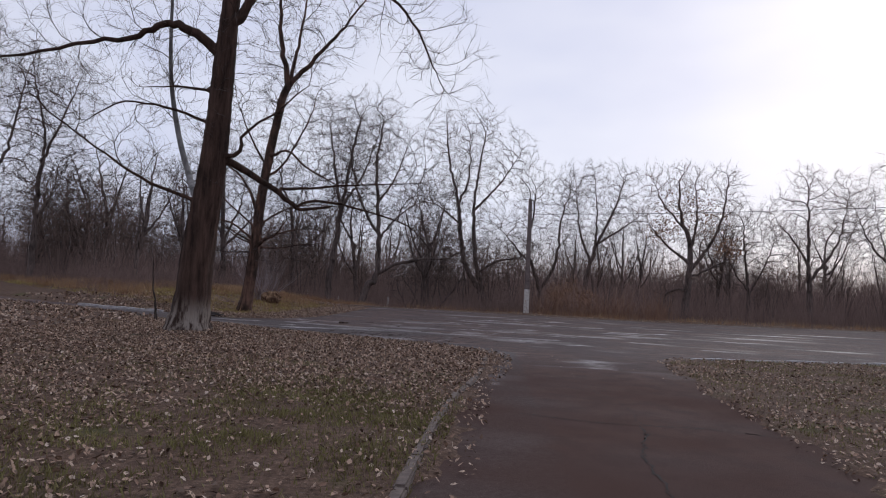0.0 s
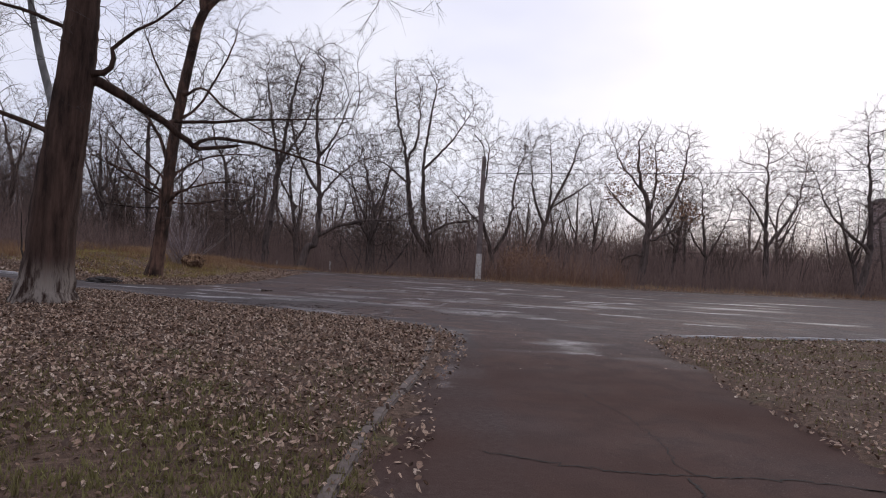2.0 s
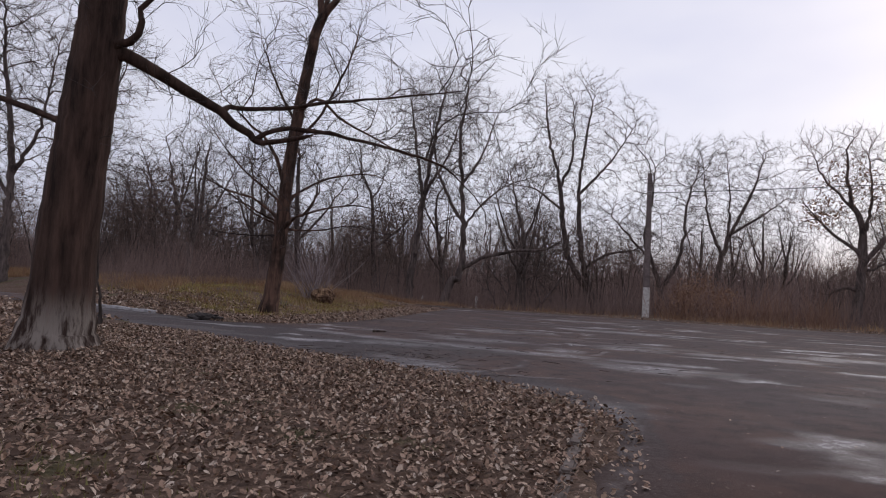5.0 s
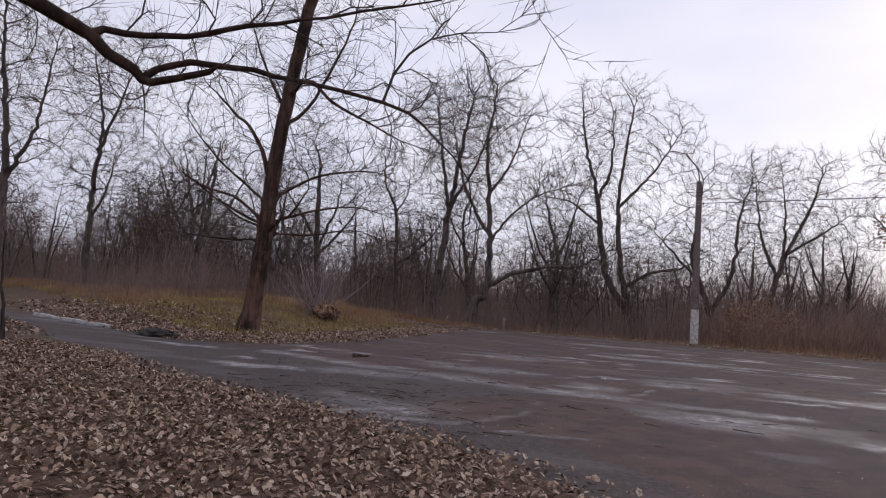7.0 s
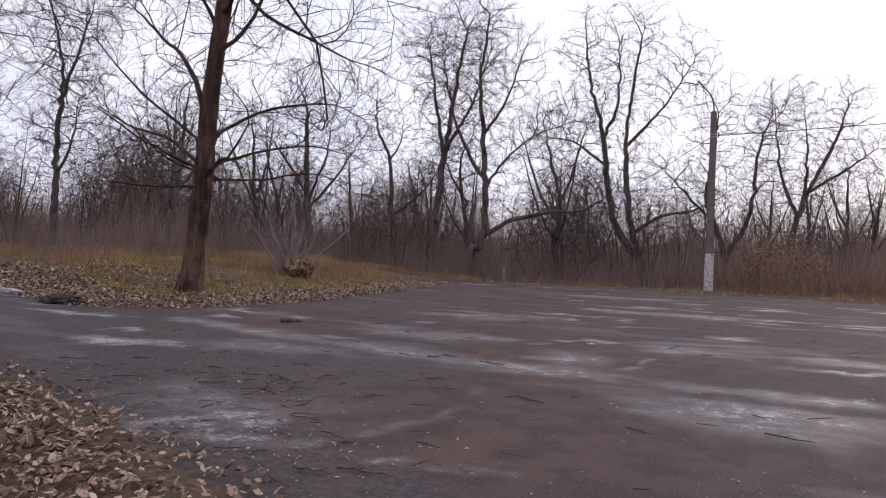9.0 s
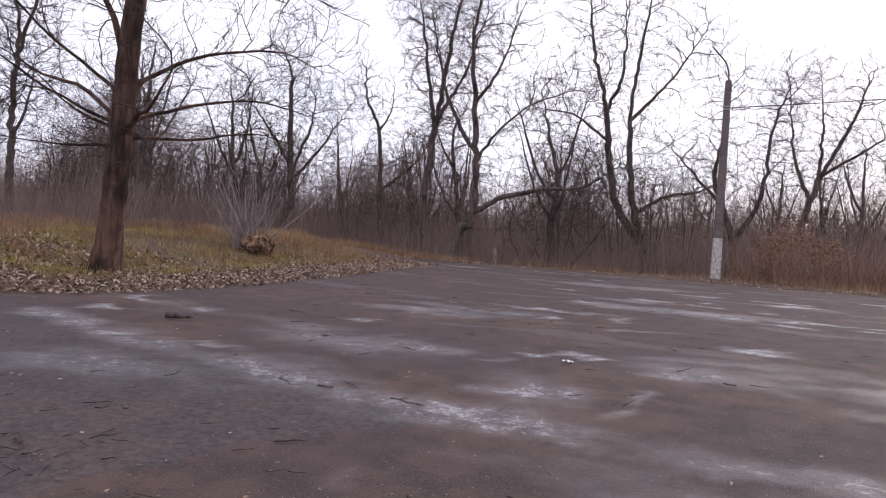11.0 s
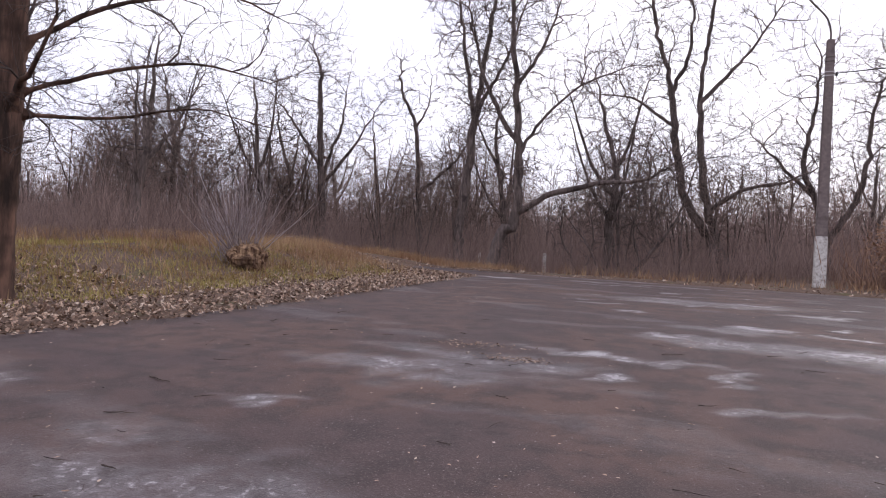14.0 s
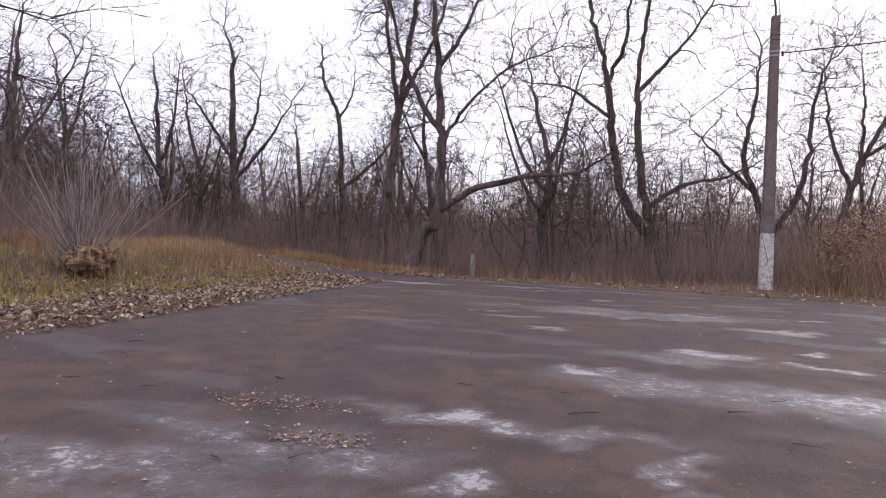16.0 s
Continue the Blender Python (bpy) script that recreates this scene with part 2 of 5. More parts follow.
PANE = glassy("dark_glass")


# ---- mesh helpers ----
def mesh_from(name, verts, faces, mat, smooth=False):
    """A mesh from arrays: faces is a list of index arrays, each of one width."""
    me = bpy.data.meshes.new(name)
    verts = np.asarray(verts, np.float32)
    groups = [np.asarray(f, np.int32) for f in faces if len(f)]
    me.vertices.add(len(verts))
    me.vertices.foreach_set("co", verts.ravel())
    loops = np.concatenate([g.ravel() for g in groups])
    sizes = np.concatenate([np.full(len(g), g.shape[1], np.int32) for g in groups])
    me.loops.add(len(loops))
    me.loops.foreach_set("vertex_index", loops)
    me.polygons.add(len(sizes))
    me.polygons.foreach_set("loop_start", np.concatenate([[0], np.cumsum(sizes)[:-1]]).astype(np.int32))
    me.polygons.foreach_set("loop_total", sizes)
    if smooth:
        me.polygons.foreach_set("use_smooth", np.ones(len(sizes), bool))
    me.update(calc_edges=True)
    me.materials.append(mat)
    return me


def part_mesh(name, me, parent, label=""):
    ob = new(name, me)
    ob.parent = parent
    return tagged(ob, label)


def part(name, bm, mat, parent=None, label=""):
    me = bpy.data.meshes.new(name)
    bm.to_mesh(me)
    bm.free()
    me.materials.append(mat)
    ob = new(name, me)
    if parent:
        ob.parent = parent
    return tagged(ob, label)


def thing(name, place, label, category, group="", turn=0.0):
    ob = new(name)
    ob.matrix_world = pose(*place, 0, 0, turn)
    ob.empty_display_size = 0.2
    return tagged(ob, label, category, group)


class Wood:
    """Collects tapered tubes into one mesh."""

    def __init__(self):
        self.v, self.q, self.t, self.n = [], [], [], 0

    def tube(self, pts, radii, sides, furrow=0.0):
        self.tubes(np.asarray(pts, float)[None], np.asarray(radii, float)[None], sides, furrow)

    def tubes(self, pts, radii, sides, furrow=0.0):
        """Many lines of points at once (lines, points, 3); each ends in a point."""
        n, k, _ = pts.shape
        tan = unit(np.gradient(pts, axis=1))
        ref = np.where(np.abs(tan[:, :1, :1]) < 0.8, np.array([1.0, 0.0, 0.0]), np.array([0.0, 1.0, 0.0]))
        a = unit(np.cross(tan, np.broadcast_to(ref, tan.shape)))
        b = np.cross(tan, a)
        ang = np.arange(sides) * 2 * np.pi / sides
        ring = a[:, :, None] * np.cos(ang)[:, None] + b[:, :, None] * np.sin(ang)[:, None]
        r = radii[:, :, None] * np.ones(sides)
        if furrow:
            h = pts[:, :, None, 2]
            r = r * (1 + furrow * (0.55 * np.sin(5 * ang + 0.5 * h) + 0.5 * np.sin(9 * ang - 0.8 * h + 2) + 0.5 * np.sin(13 * ang + 1.7 * h)))
        v = pts[:, :, None] + ring * r[..., None]
        last = k - 1
        per = last * sides + 1
        v = np.concatenate([v[:, :last].reshape(n, -1, 3), pts[:, -1:]], 1)
        self.v.append(v.reshape(-1, 3))
        o = self.n + np.arange(n)[:, None, None] * per
        j = np.arange(sides)
        j2 = (j + 1) % sides
        if last > 1:
            i = np.arange(last - 1)[:, None] * sides
            quad = np.stack([i + j, i + j2, i + sides + j2, i + sides + j], -1).reshape(1, -1, 4)
            self.q.append((o + quad).reshape(-1, 4))
        i = (last - 1) * sides
        tri = np.stack([i + j, i + j2, np.full(sides, last * sides)], -1)[None]
        self.t.append((o + tri).reshape(-1, 3))
        self.n += n * per

    def mesh(self, name, mat, smooth=True):
        quads = [np.concatenate(self.q)] if self.q else []
        return mesh_from(name, np.concatenate(self.v), quads + [np.concatenate(self.t)], mat, smooth)


def spline(ctrl, n):
    """A smooth line through the control points."""
    c = np.asarray(ctrl, float)
    c = np.concatenate([[2 * c[0] - c[1]], c, [2 * c[-1] - c[-2]]])
    m = len(c) - 3
    out = []
    for u in np.linspace(0, m - 1e-6, n):
        i = int(u)
        f = u - i
        p0, p1, p2, p3 = c[i:i + 4]
        out.append(0.5 * (2 * p1 + (p2 - p0) * f + (2 * p0 - 5 * p1 + 4 * p2 - p3) * f * f + (3 * p1 - p0 - 3 * p2 + p3) * f ** 3))
    return np.array(out)


def unit(v):
    return v / (np.linalg.norm(v, axis=-1, keepdims=True) + 1e-9)


def grow(P, D, L, R, rng, segs, cfg, tip):
    """Wandering lines from points P along D: their points and radii."""
    pts, rad = [P], [R]
    for k in range(segs):
        D = unit(D + rng.normal(size=P.shape) * cfg["wander"] + np.array([0, 0, cfg["lift"]]))
        P = P + D * (L / segs)[:, None]
        pts.append(P)
        rad.append(R + (tip - R) * ((k + 1) / segs) ** 0.9)
    return np.stack(pts, 1), np.stack(rad, 1)


def offshoots(pts, rad, L, count, ratio, first, rng, cfg):
    """Starts, directions, lengths and radii of side branches along each line."""
    n, k, _ = pts.shape
    f = first + (1 - first) * (np.arange(count)[None] + rng.random((n, count))) / count
    x = np.minimum(f * (k - 1), k - 1.001)
    i = x.astype(int)
    row = np.arange(n)[:, None]
    u = (x - i)[..., None]
    a, b = pts[row, i], pts[row, i + 1]
    P = a + (b - a) * u
    D = unit(b - a)
    r = rad[row, i] * (1 - u[..., 0]) + rad[row, i + 1] * u[..., 0]
    side = unit(np.cross(D, rng.normal(size=D.shape)))
    ang = np.radians(rng.uniform(*cfg["angle"], (n, count)))[..., None]
    D = D * np.cos(ang) + side * np.sin(ang)
    D[..., 2] += cfg["up"]
    Lc = L[:, None] * ratio * (1.25 - 0.72 * f) * rng.uniform(0.6, 1.3, (n, count))
    Lc = np.maximum(Lc, cfg["least"])
    Rc = np.minimum(r * 0.75, cfg["thin"] * 0.6 + cfg["slim"] * Lc)
    return P.reshape(-1, 3), unit(D).reshape(-1, 3), Lc.ravel(), Rc.ravel()


def sprout(wood, twigs, pts, rad, length, rng, level, cfg, first):
    """Side branches along lines, and theirs in turn, down to the finest twigs."""
    L = np.full(len(pts), length) if np.isscalar(length) else length
    while level < 4:
        P, D, L, R = offshoots(pts, rad, L, cfg["count"][level], cfg["ratio"][level], first, rng, cfg)
        level += 1
        segs = cfg["segs"][level]
        pts, rad = grow(P, D, L, R, rng, segs, cfg, cfg["thin"] * 0.4)
        (wood if level == 1 else twigs).tubes(pts, rad, (0, 5, 3, 3, 3)[level])
        first = 0.1


CROWN = dict(count=(7, 6, 6, 6), ratio=(0.5, 0.5, 0.5, 0.55), angle=(24, 58), up=0.12, lift=0.045, wander=0.15, thin=0.011, slim=0.0095, least=0.35, segs=(0, 6, 4, 2, 1))
# How a crown fills its space: step between nodes, buds per tree, room round the limbs, clearance of a bud, tip radius, twigs per node, twig length.
HABIT = dict(pace=0.36, buds=3600, room=2.5, clear=0.38, tip=0.0094, twigs=3, twig=0.8, up=0.12, jitter=0.14, skip=0.2, segs=1, lobes=9, onward=0.6)


def limb_nodes(limbs, rng, habit, furrow, flare, slender):
    """The main limbs as chained nodes: places, parents, radii and the limb each belongs to."""
    pos, par, rad, own = [], [], [], []
    for n, (ctrl, r0, r1) in enumerate(limbs):
        rough = spline(ctrl, 40)
        length = float(np.linalg.norm(np.diff(rough, axis=0), axis=1).sum())
        k = max(5, int(length / (0.16 if furrow and n == 0 else habit["pace"])))
        pts = spline(ctrl, k)
        pts[1:-1] += rng.normal(size=(k - 2, 3)) * min(r0, 0.2) * (0.04 if furrow and n == 0 else 0.22)
        radii = (r0 + (r1 - r0) * np.linspace(0, 1, k)) * slender
        if n == 0:
            radii = radii * (1 + (flare - 1) * np.exp(-np.maximum(pts[:, 2], 0) / 0.4))
        root = -1
        if n and pts[0][2] > 0.01:
            root = int(np.argmin(((np.array(pos) - pts[0]) ** 2).sum(1)))
            pts, radii = pts[1:], radii[1:]
        for p, r in zip(pts, radii):
            par.append(root)
            pos.append(p)
            rad.append(r)
            own.append(n)
            root = len(pos) - 1
    return np.array(pos), par, np.array(rad), own


def buds_round(pos, own, limbs, rng, habit, first):
    """Points that the twigs reach for: lobes set round the outer limbs."""
    weight = np.zeros(len(pos))
    own = np.array(own)
    for n in range(len(limbs)):
        i = np.flatnonzero(own == n)
        f = np.linspace(0, 1, len(i))
        weight[i] = np.where(f > (first if n == 0 else habit["skip"]), 0.35 + f, 0) * (1.0 if limbs[n][1] > 0.1 else 0.8)
    pick = rng.choice(len(pos), habit["buds"], p=weight / weight.sum())
    d = unit(rng.normal(size=(habit["buds"], 3))) * (rng.random(habit["buds"]) ** 0.45)[:, None]
    lobe = 0.55 + 0.45 * np.sin(habit["lobes"] * pick / len(pos) * 6.28 + 5 * d[:, 0]) * np.cos(3 * d[:, 1] + pick)
    out = pos[pick] + d * (habit["room"] * (0.6 + 0.55 * lobe))[:, None] + np.array([0, 0, habit["room"] * 0.18])
    return out[out[:, 2] > 0.12 * pos[:, 2].max()]


def branch_out(pos, par, buds, rng, habit, rounds=46):
    """Nodes grown step by step towards the nearest buds, until the buds are reached."""
    P, par = np.array(pos), list(par)
    d2 = ((buds[:, None] - P[None]) ** 2).sum(-1)
    near, dist = d2.argmin(1), np.sqrt(d2.min(1))
    spent = np.zeros(len(pos), int)
    for _ in range(rounds):
        keep = (dist > habit["clear"]) & (spent[near] < 3)
        buds, near, dist = buds[keep], near[keep], dist[keep]
        if not len(buds):
            break
        pull = np.zeros_like(P)
        np.add.at(pull, near, unit(buds - P[near]))
        tips = np.unique(near)
        onward = np.where(np.array(par)[tips] < 0, 0, 1)[:, None] * unit(P[tips] - P[np.maximum(np.array(par)[tips], 0)])
        D = unit(unit(pull[tips]) + habit["onward"] * onward + rng.normal(size=(len(tips), 3)) * habit["jitter"] + np.array([0, 0, habit["up"]]))
        N = P[tips] + D * habit["pace"]
        spent[tips] += 1
        base = len(P)
        par.extend(int(i) for i in tips)
        P = np.concatenate([P, N])
        spent = np.concatenate([spent, np.zeros(len(N), int)])
        dn = (buds ** 2).sum(1)[:, None] + (N ** 2).sum(1)[None] - 2 * buds @ N.T
        m = np.sqrt(np.maximum(dn.min(1), 0))
        better = m < dist
        near = np.where(better, base + dn.argmin(1), near)
        dist = np.where(better, m, dist)
    return P, par


def tree_thing(name, place, label, seed, limbs, bark_mat, twig_mat=None, habit=HABIT, group="", first=0.3, turn=0.0, scale=1.0, flare=1.35, furrow=0.0, slender=1.0):
    """A bare tree: main limbs as a few control points with their radii, the rest branching from them to fill the crown."""
    rng = np.random.default_rng(seed)
    top = thing(name, place, label, "tree", group, turn)
    top.scale = (scale,) * 3
    pos, par, thick, own = limb_nodes(limbs, rng, habit, furrow, flare, slender)
    main = len(pos)
    buds = buds_round(pos, own, limbs, rng, habit, first)
    coarse = dict(habit, pace=habit["pace"] * 1.25, clear=habit["room"] * 0.3, jitter=0.24)
    pos, par = branch_out(pos, par, buds[:habit["buds"] // 22], rng, coarse)
    pos, par = branch_out(pos, par, buds, rng, habit)
    count = len(pos)
    area = np.zeros(count)
    area_tip = habit["tip"] ** 2
    for i in range(count - 1, -1, -1):
        area[i] = max(area[i], area_tip)
        if par[i] >= 0:
            area[par[i]] += area[i]
    rad = np.sqrt(area)
    rad[:main] = np.maximum(thick, np.minimum(rad[:main], thick * 1.15))
    heir = {}
    for i in range(count):
        p = par[i]
        if p >= 0:
            if i >= main:
                rad[i] = min(rad[i], rad[p] * 0.85)
            best = heir.get(p)
            same = i < main and own[i] == own[p] if p < main else True
            if best is None or (i < main and same) or (best >= main and rad[i] > rad[best]):
                heir[p] = i
    lines = {}
    for i in range(count):
        p = par[i]
        if p >= 0 and heir.get(p) == i:
            continue
        line = [] if p < 0 else [p]
        k = i
        while k is not None:
            line.append(k)
            k = heir.get(k)
        if len(line) > 1:
            r = rad[i]
            sort = (28 if furrow and p < 0 else 12) if r > 0.2 else 8 if r > 0.09 else 5 if r > 0.035 else 3
            lines.setdefault((len(line), sort, i < main), []).append(line)
    wood, twigs = Wood(), Wood()
    for (k, sides, limb), group_of in lines.items():
        at = np.array(group_of)
        R = rad[at]
        if not limb:
            R[:, 0] = np.minimum(R[:, 0], R[:, 1])
        (wood if sides > 3 else twigs).tubes(pos[at], R, sides, furrow if sides == 28 else 0.0)
    fine = np.flatnonzero(rad < 0.03)
    fine = fine[fine >= main] if len(fine[fine >= main]) else fine
    fine = np.repeat(fine, habit["twigs"])
    back = np.array(par)[fine]
    along = unit(pos[fine] - pos[back])
    u = rng.random(len(fine))[:, None]
    start = pos[fine] * u + pos[back] * (1 - u)
    D = unit(along + rng.normal(size=start.shape) * 0.45 + np.array([0, 0, 0.12]))
    pts, rr = grow(start, D, habit["twig"] * rng.uniform(0.4, 1.3, len(fine)), np.full(len(fine), habit["tip"] * 0.8), rng, habit["segs"], dict(wander=0.11, lift=0.04), habit["tip"] * 0.35)
    twigs.tubes(pts, rr, 3)
    part_mesh("trunk", wood.mesh("trunk", bark_mat), top)
    part_mesh("crown", twigs.mesh("crown", twig_mat or TWIG, False), top)
    return top


# ---- ground, road ----
ROAD_WEST = [(1.15, -14), (1.3, 4), (1.5, 10), (1.95, 13.5), (2.05, 15.6), (1.5, 16.8), (0.5, 17.6), (-1, 18.4), (-2.8, 19.2), (-5, 20.1),
             (-7.5, 21.5), (-12, 23.8), (-19, 28.0), (-42, 41), (-41, 43.5), (-19, 30.2), (-12.2, 26.8), (-9.3, 25.6)]
ROAD_NORTH = [(-7.6, 26.8), (-7, 28.4), (-6.7, 31), (-6.8, 36), (-7, 40), (-7.1, 44.6), (-8.8, 45.6), (-12.2, 47.7), (-15.0, 49.2),
              (-15.4, 50.6), (-13.3, 50.2), (-9.5, 48.8), (-4.7, 47.7), (1.6, 47.0), (6, 46.0), (12, 45.4), (22, 47), (70, 60)]
ROAD_EAST = [(70, 34), (13.4, 19.3), (6.75, 17.4), (6.2, 16.3), (5.65, 11), (5.5, 7.4), (5.3, 5), (5.2, -14)]
ROAD = np.array(ROAD_WEST + ROAD_NORTH + ROAD_EAST, float)


def road_distance(x, y):
    """Metres outside the asphalt (negative on it)."""
    x, y = np.asarray(x, float), np.asarray(y, float)
    best = np.full(x.shape, 1e9)
    inside = np.zeros(x.shape, bool)
    for (ax, ay), (bx, by) in zip(ROAD, np.roll(ROAD, -1, 0)):
        ex, ey = bx - ax, by - ay
        u = np.clip(((x - ax) * ex + (y - ay) * ey) / (ex * ex + ey * ey), 0, 1)
        best = np.minimum(best, np.hypot(x - ax - u * ex, y - ay - u * ey))
        if ey:
            inside ^= ((ay > y) != (by > y)) & (x < ax + (y - ay) * ex / ey)
    return np.where(inside, -best, best)


def smooth01(v):
    v = np.clip(v, 0, 1)
    return v * v * (3 - 2 * v)


WAVES = np.random.default_rng(5).uniform(-1, 1, (14, 3))


def ripple(x, y, scale):
    """A smooth wavy field of about -1 to 1."""
    out = 0
    for n, (a, b, c) in enumerate(WAVES):
        f = (1 + n * 0.45) / scale
        out = out + np.sin(f * (a * x + b * y) * 2.2 + 6.28 * c + n) / (1 + 0.35 * n)
    return out / 3.0


def ground_height(x, y):
    x, y = np.asarray(x, float), np.asarray(y, float)
    sd = road_distance(x, y) + 0.22 * ripple(x, y, 0.7) + 0.08 * ripple(x, y, 0.2)
    h = -0.07 + 0.11 * smooth01((sd + 0.3) / 0.6)
    h = h + np.where(sd > 0, 0.025 * ripple(x, y, 0.9) * smooth01(sd), 0)
    mound = smooth01((-9.8 - x) / 7) * smooth01((y - 27 - 0.45 * np.maximum(0, -x - 14)) / 7) * smooth01((66 - y) / 20)
    h = h + mound * (0.72 + 0.12 * ripple(x, y, 4))
    h = h + 0.16 * np.exp(-((x + 6.5) ** 2 + (y - 16.4) ** 2) / 2.5)
    h = h - 0.75 * smooth01((y - 47.5) / 14) * smooth01((x + 26) / 10) * smooth01((6 - x) / 8)
    far = smooth01((sd - 3) / 30)
    return h + far * 0.25 * ripple(x, y, 9)


def axis(lo, fine_lo, fine_hi, hi, step_m):
    mid = np.arange(fine_lo, fine_hi, step_m)
    def out(length):
        d, s, r = [], step_m, 0.0
        while r < length:
            s *= 1.22
            r += s
            d.append(r)
        return np.array(d)
    return np.concatenate([fine_lo - out(fine_lo - lo)[::-1], mid, mid[-1] + out(hi - mid[-1])])


def sheet(name, xs, ys, height, mat):
    gx, gy = np.meshgrid(xs, ys)
    gz = height(gx, gy)
    nx = len(xs)
    i = (np.arange(len(ys) - 1)[:, None] * nx + np.arange(nx - 1)[None]).ravel()
    me = mesh_from(name, np.stack([gx, gy, gz], -1).reshape(-1, 3), [np.stack([i, i + 1, i + nx + 1, i + nx], -1)], mat, True)
    return new(name, me), gx.ravel(), gy.ravel()


ground, _, _ = sheet("ground", axis(-900, -12, 10, 900, 0.19), axis(-900, 2.5, 50, 1500, 0.19), ground_height, SOIL)
tagged(ground, "leaf-strewn bare soil and thin winter grass", "ground", kind="structure")

# Frost and dried-salt patches on the asphalt, with sky reflection on wet spots painted in: x, y, half length, half
# width.
SOFT = [(-1.6, 25.4, 1.6, 0.75), (-1.7, 29.2, 1.6, 0.55), (2.5, 25.9, 1.2, 0.8), (2.8, 21.3, 1.0, 0.8), (2.7, 33.1, 2.6, 0.7),
        (-1.3, 30.0, 1.0, 0.6), (-2.4, 29.2, 1.0, 0.5), (-1.5, 19.7, 1.1, 0.55), (-3.1, 22.8, 1.6, 0.6), (5.5, 25.7, 1.6, 0.6),
        (0.5, 40.0, 3.0, 0.8), (4.2, 14.9, 0.5, 0.8), (0.9, 24.0, 0.7, 0.9), (8.0, 27.0, 1.6, 0.7), (14.0, 30.0, 2.2, 0.8), (1.2, 34.8, 1.2, 0.5)]
CRUST_SHEEN = [(-1.3, 19.55, 0.35, 0.25), (-4.6, 22.35, 0.5, 0.2), (-7.7, 24.5, 0.6, 0.2), (-5.1, 26.6, 0.3, 0.1), (-3.2, 24.3, 0.5, 0.14), (-5.8, 23.1, 0.4, 0.2), (-2.4, 27.2, 0.45, 0.12),
         (-6.05, 25.7, 0.5, 0.22), (-6.5, 26.9, 0.5, 0.2), (-0.2, 31.1, 1.3, 0.25), (1.7, 35.35, 0.7, 0.25), (3.0, 38.6, 0.9, 0.3),
         (3.35, 32.8, 0.6, 0.22), (5.25, 38.2, 0.7, 0.22), (4.95, 33.0, 0.7, 0.25), (0.84, 26.1, 0.4, 0.14), (3.36, 28.2, 0.5, 0.28),
         (0.48, 33.65, 0.4, 0.2), (1.8, 40.3, 0.8, 0.22), (-6.1, 45.0, 1.2, 0.4), (1.35, 30.5, 0.16, 0.4), (0.0, 29.7, 0.35, 0.16),
         (-0.48, 36.8, 0.5, 0.18), (4.24, 14.2, 0.35, 0.22), (4.4, 15.7, 0.35, 0.18), (4.7, 20.6, 0.6, 0.2), (5.5, 25.7, 0.8, 0.18)]
CRUST_SHEEN_EAST = [(7.4, 23.5, 0.7, 0.2), (7.5, 28.5, 0.9, 0.2), (6.7, 33.0, 1.0, 0.22), (8.2, 29.8, 0.9, 0.2), (-1.2, 19.0, 0.6, 0.2),
              (-5.0, 22.1, 0.8, 0.24), (4.4, 24.8, 0.7, 0.2), (3.6, 22.6, 0.5, 0.09), (12, 27, 1.5, 0.2), (16, 34, 2.0, 0.3),
              (11, 35, 1.4, 0.25), (20, 37, 2.2, 0.3), (9.5, 21.5, 1.0, 0.15), (14.5, 24.5, 1.6, 0.18), (-2.6, 45.6, 1.4, 0.2), (-9.0, 24.6, 1.0, 0.2)]
SEAMS = [((-6.5, 25.0), (-4.4, 24.2), (-2.5, 23.7), (-1.1, 23.25), (0.5, 22.95), (2.8, 22.6), (3.9, 22.5)), ((0.3, 21.4), (0.28, 20.2), (-0.1, 19.4), (-0.5, 18.9)),
         ((-0.15, 24.8), (0.0, 25.1), (0.3, 25.45)), ((1.95, 24.6), (1.75, 24.0), (1.6, 23.4)), ((1.75, 10.5), (1.95, 13.0), (2.2, 15.2), (1.9, 16.6)),
         ((6.6, 15.2), (6.3, 16.4)), ((0.2, 18.85), (1.2, 19.0)),
         ((-18, 29.3), (-12.5, 26.4), (-10, 25.3)), ((1.2, 28.9), (2.3, 29.4)), ((-9.0, 48.3), (-4.7, 47.3), (1.6, 46.6), (6, 45.6), (12, 45.0), (22, 46.5)), ((-4.4, 24.15), (-1.0, 23.3), (0.6, 22.8))]


# Scattered far flakes: frost plus sky glints on wet asphalt, painted pale.
SHEEN_FLAKES = [(a, b, c, d) for a, b, c, d in np.random.default_rng(77).uniform((4.5, 21, 0.3, 0.1), (30, 45, 0.9, 0.24), (26, 4))] + [
    (a, b, c, d) for a, b, c, d in np.random.default_rng(78).uniform((-6, 33, 0.2, 0.08), (5, 46, 0.7, 0.16), (16, 4))]


def old_patch(x, y):
    """The older, greyer asphalt west of the newer brown layer."""
    north = np.interp(x, (-20, -6.5, -4.4, -2.5, -1.1, 0.5, 2.8), (29.5, 25.0, 24.2, 23.7, 23.25, 22.9, 22.5))
    east = np.interp(y, (17, 18.6, 19.6, 20.8, 21.8, 22.6, 23.4), (2.4, 0.9, -1.2, -0.9, -0.4, 0.4, 1.0))
    return smooth01((north - y) / 0.5 + 0.5) * smooth01((east - x) / 0.7 + 0.5)


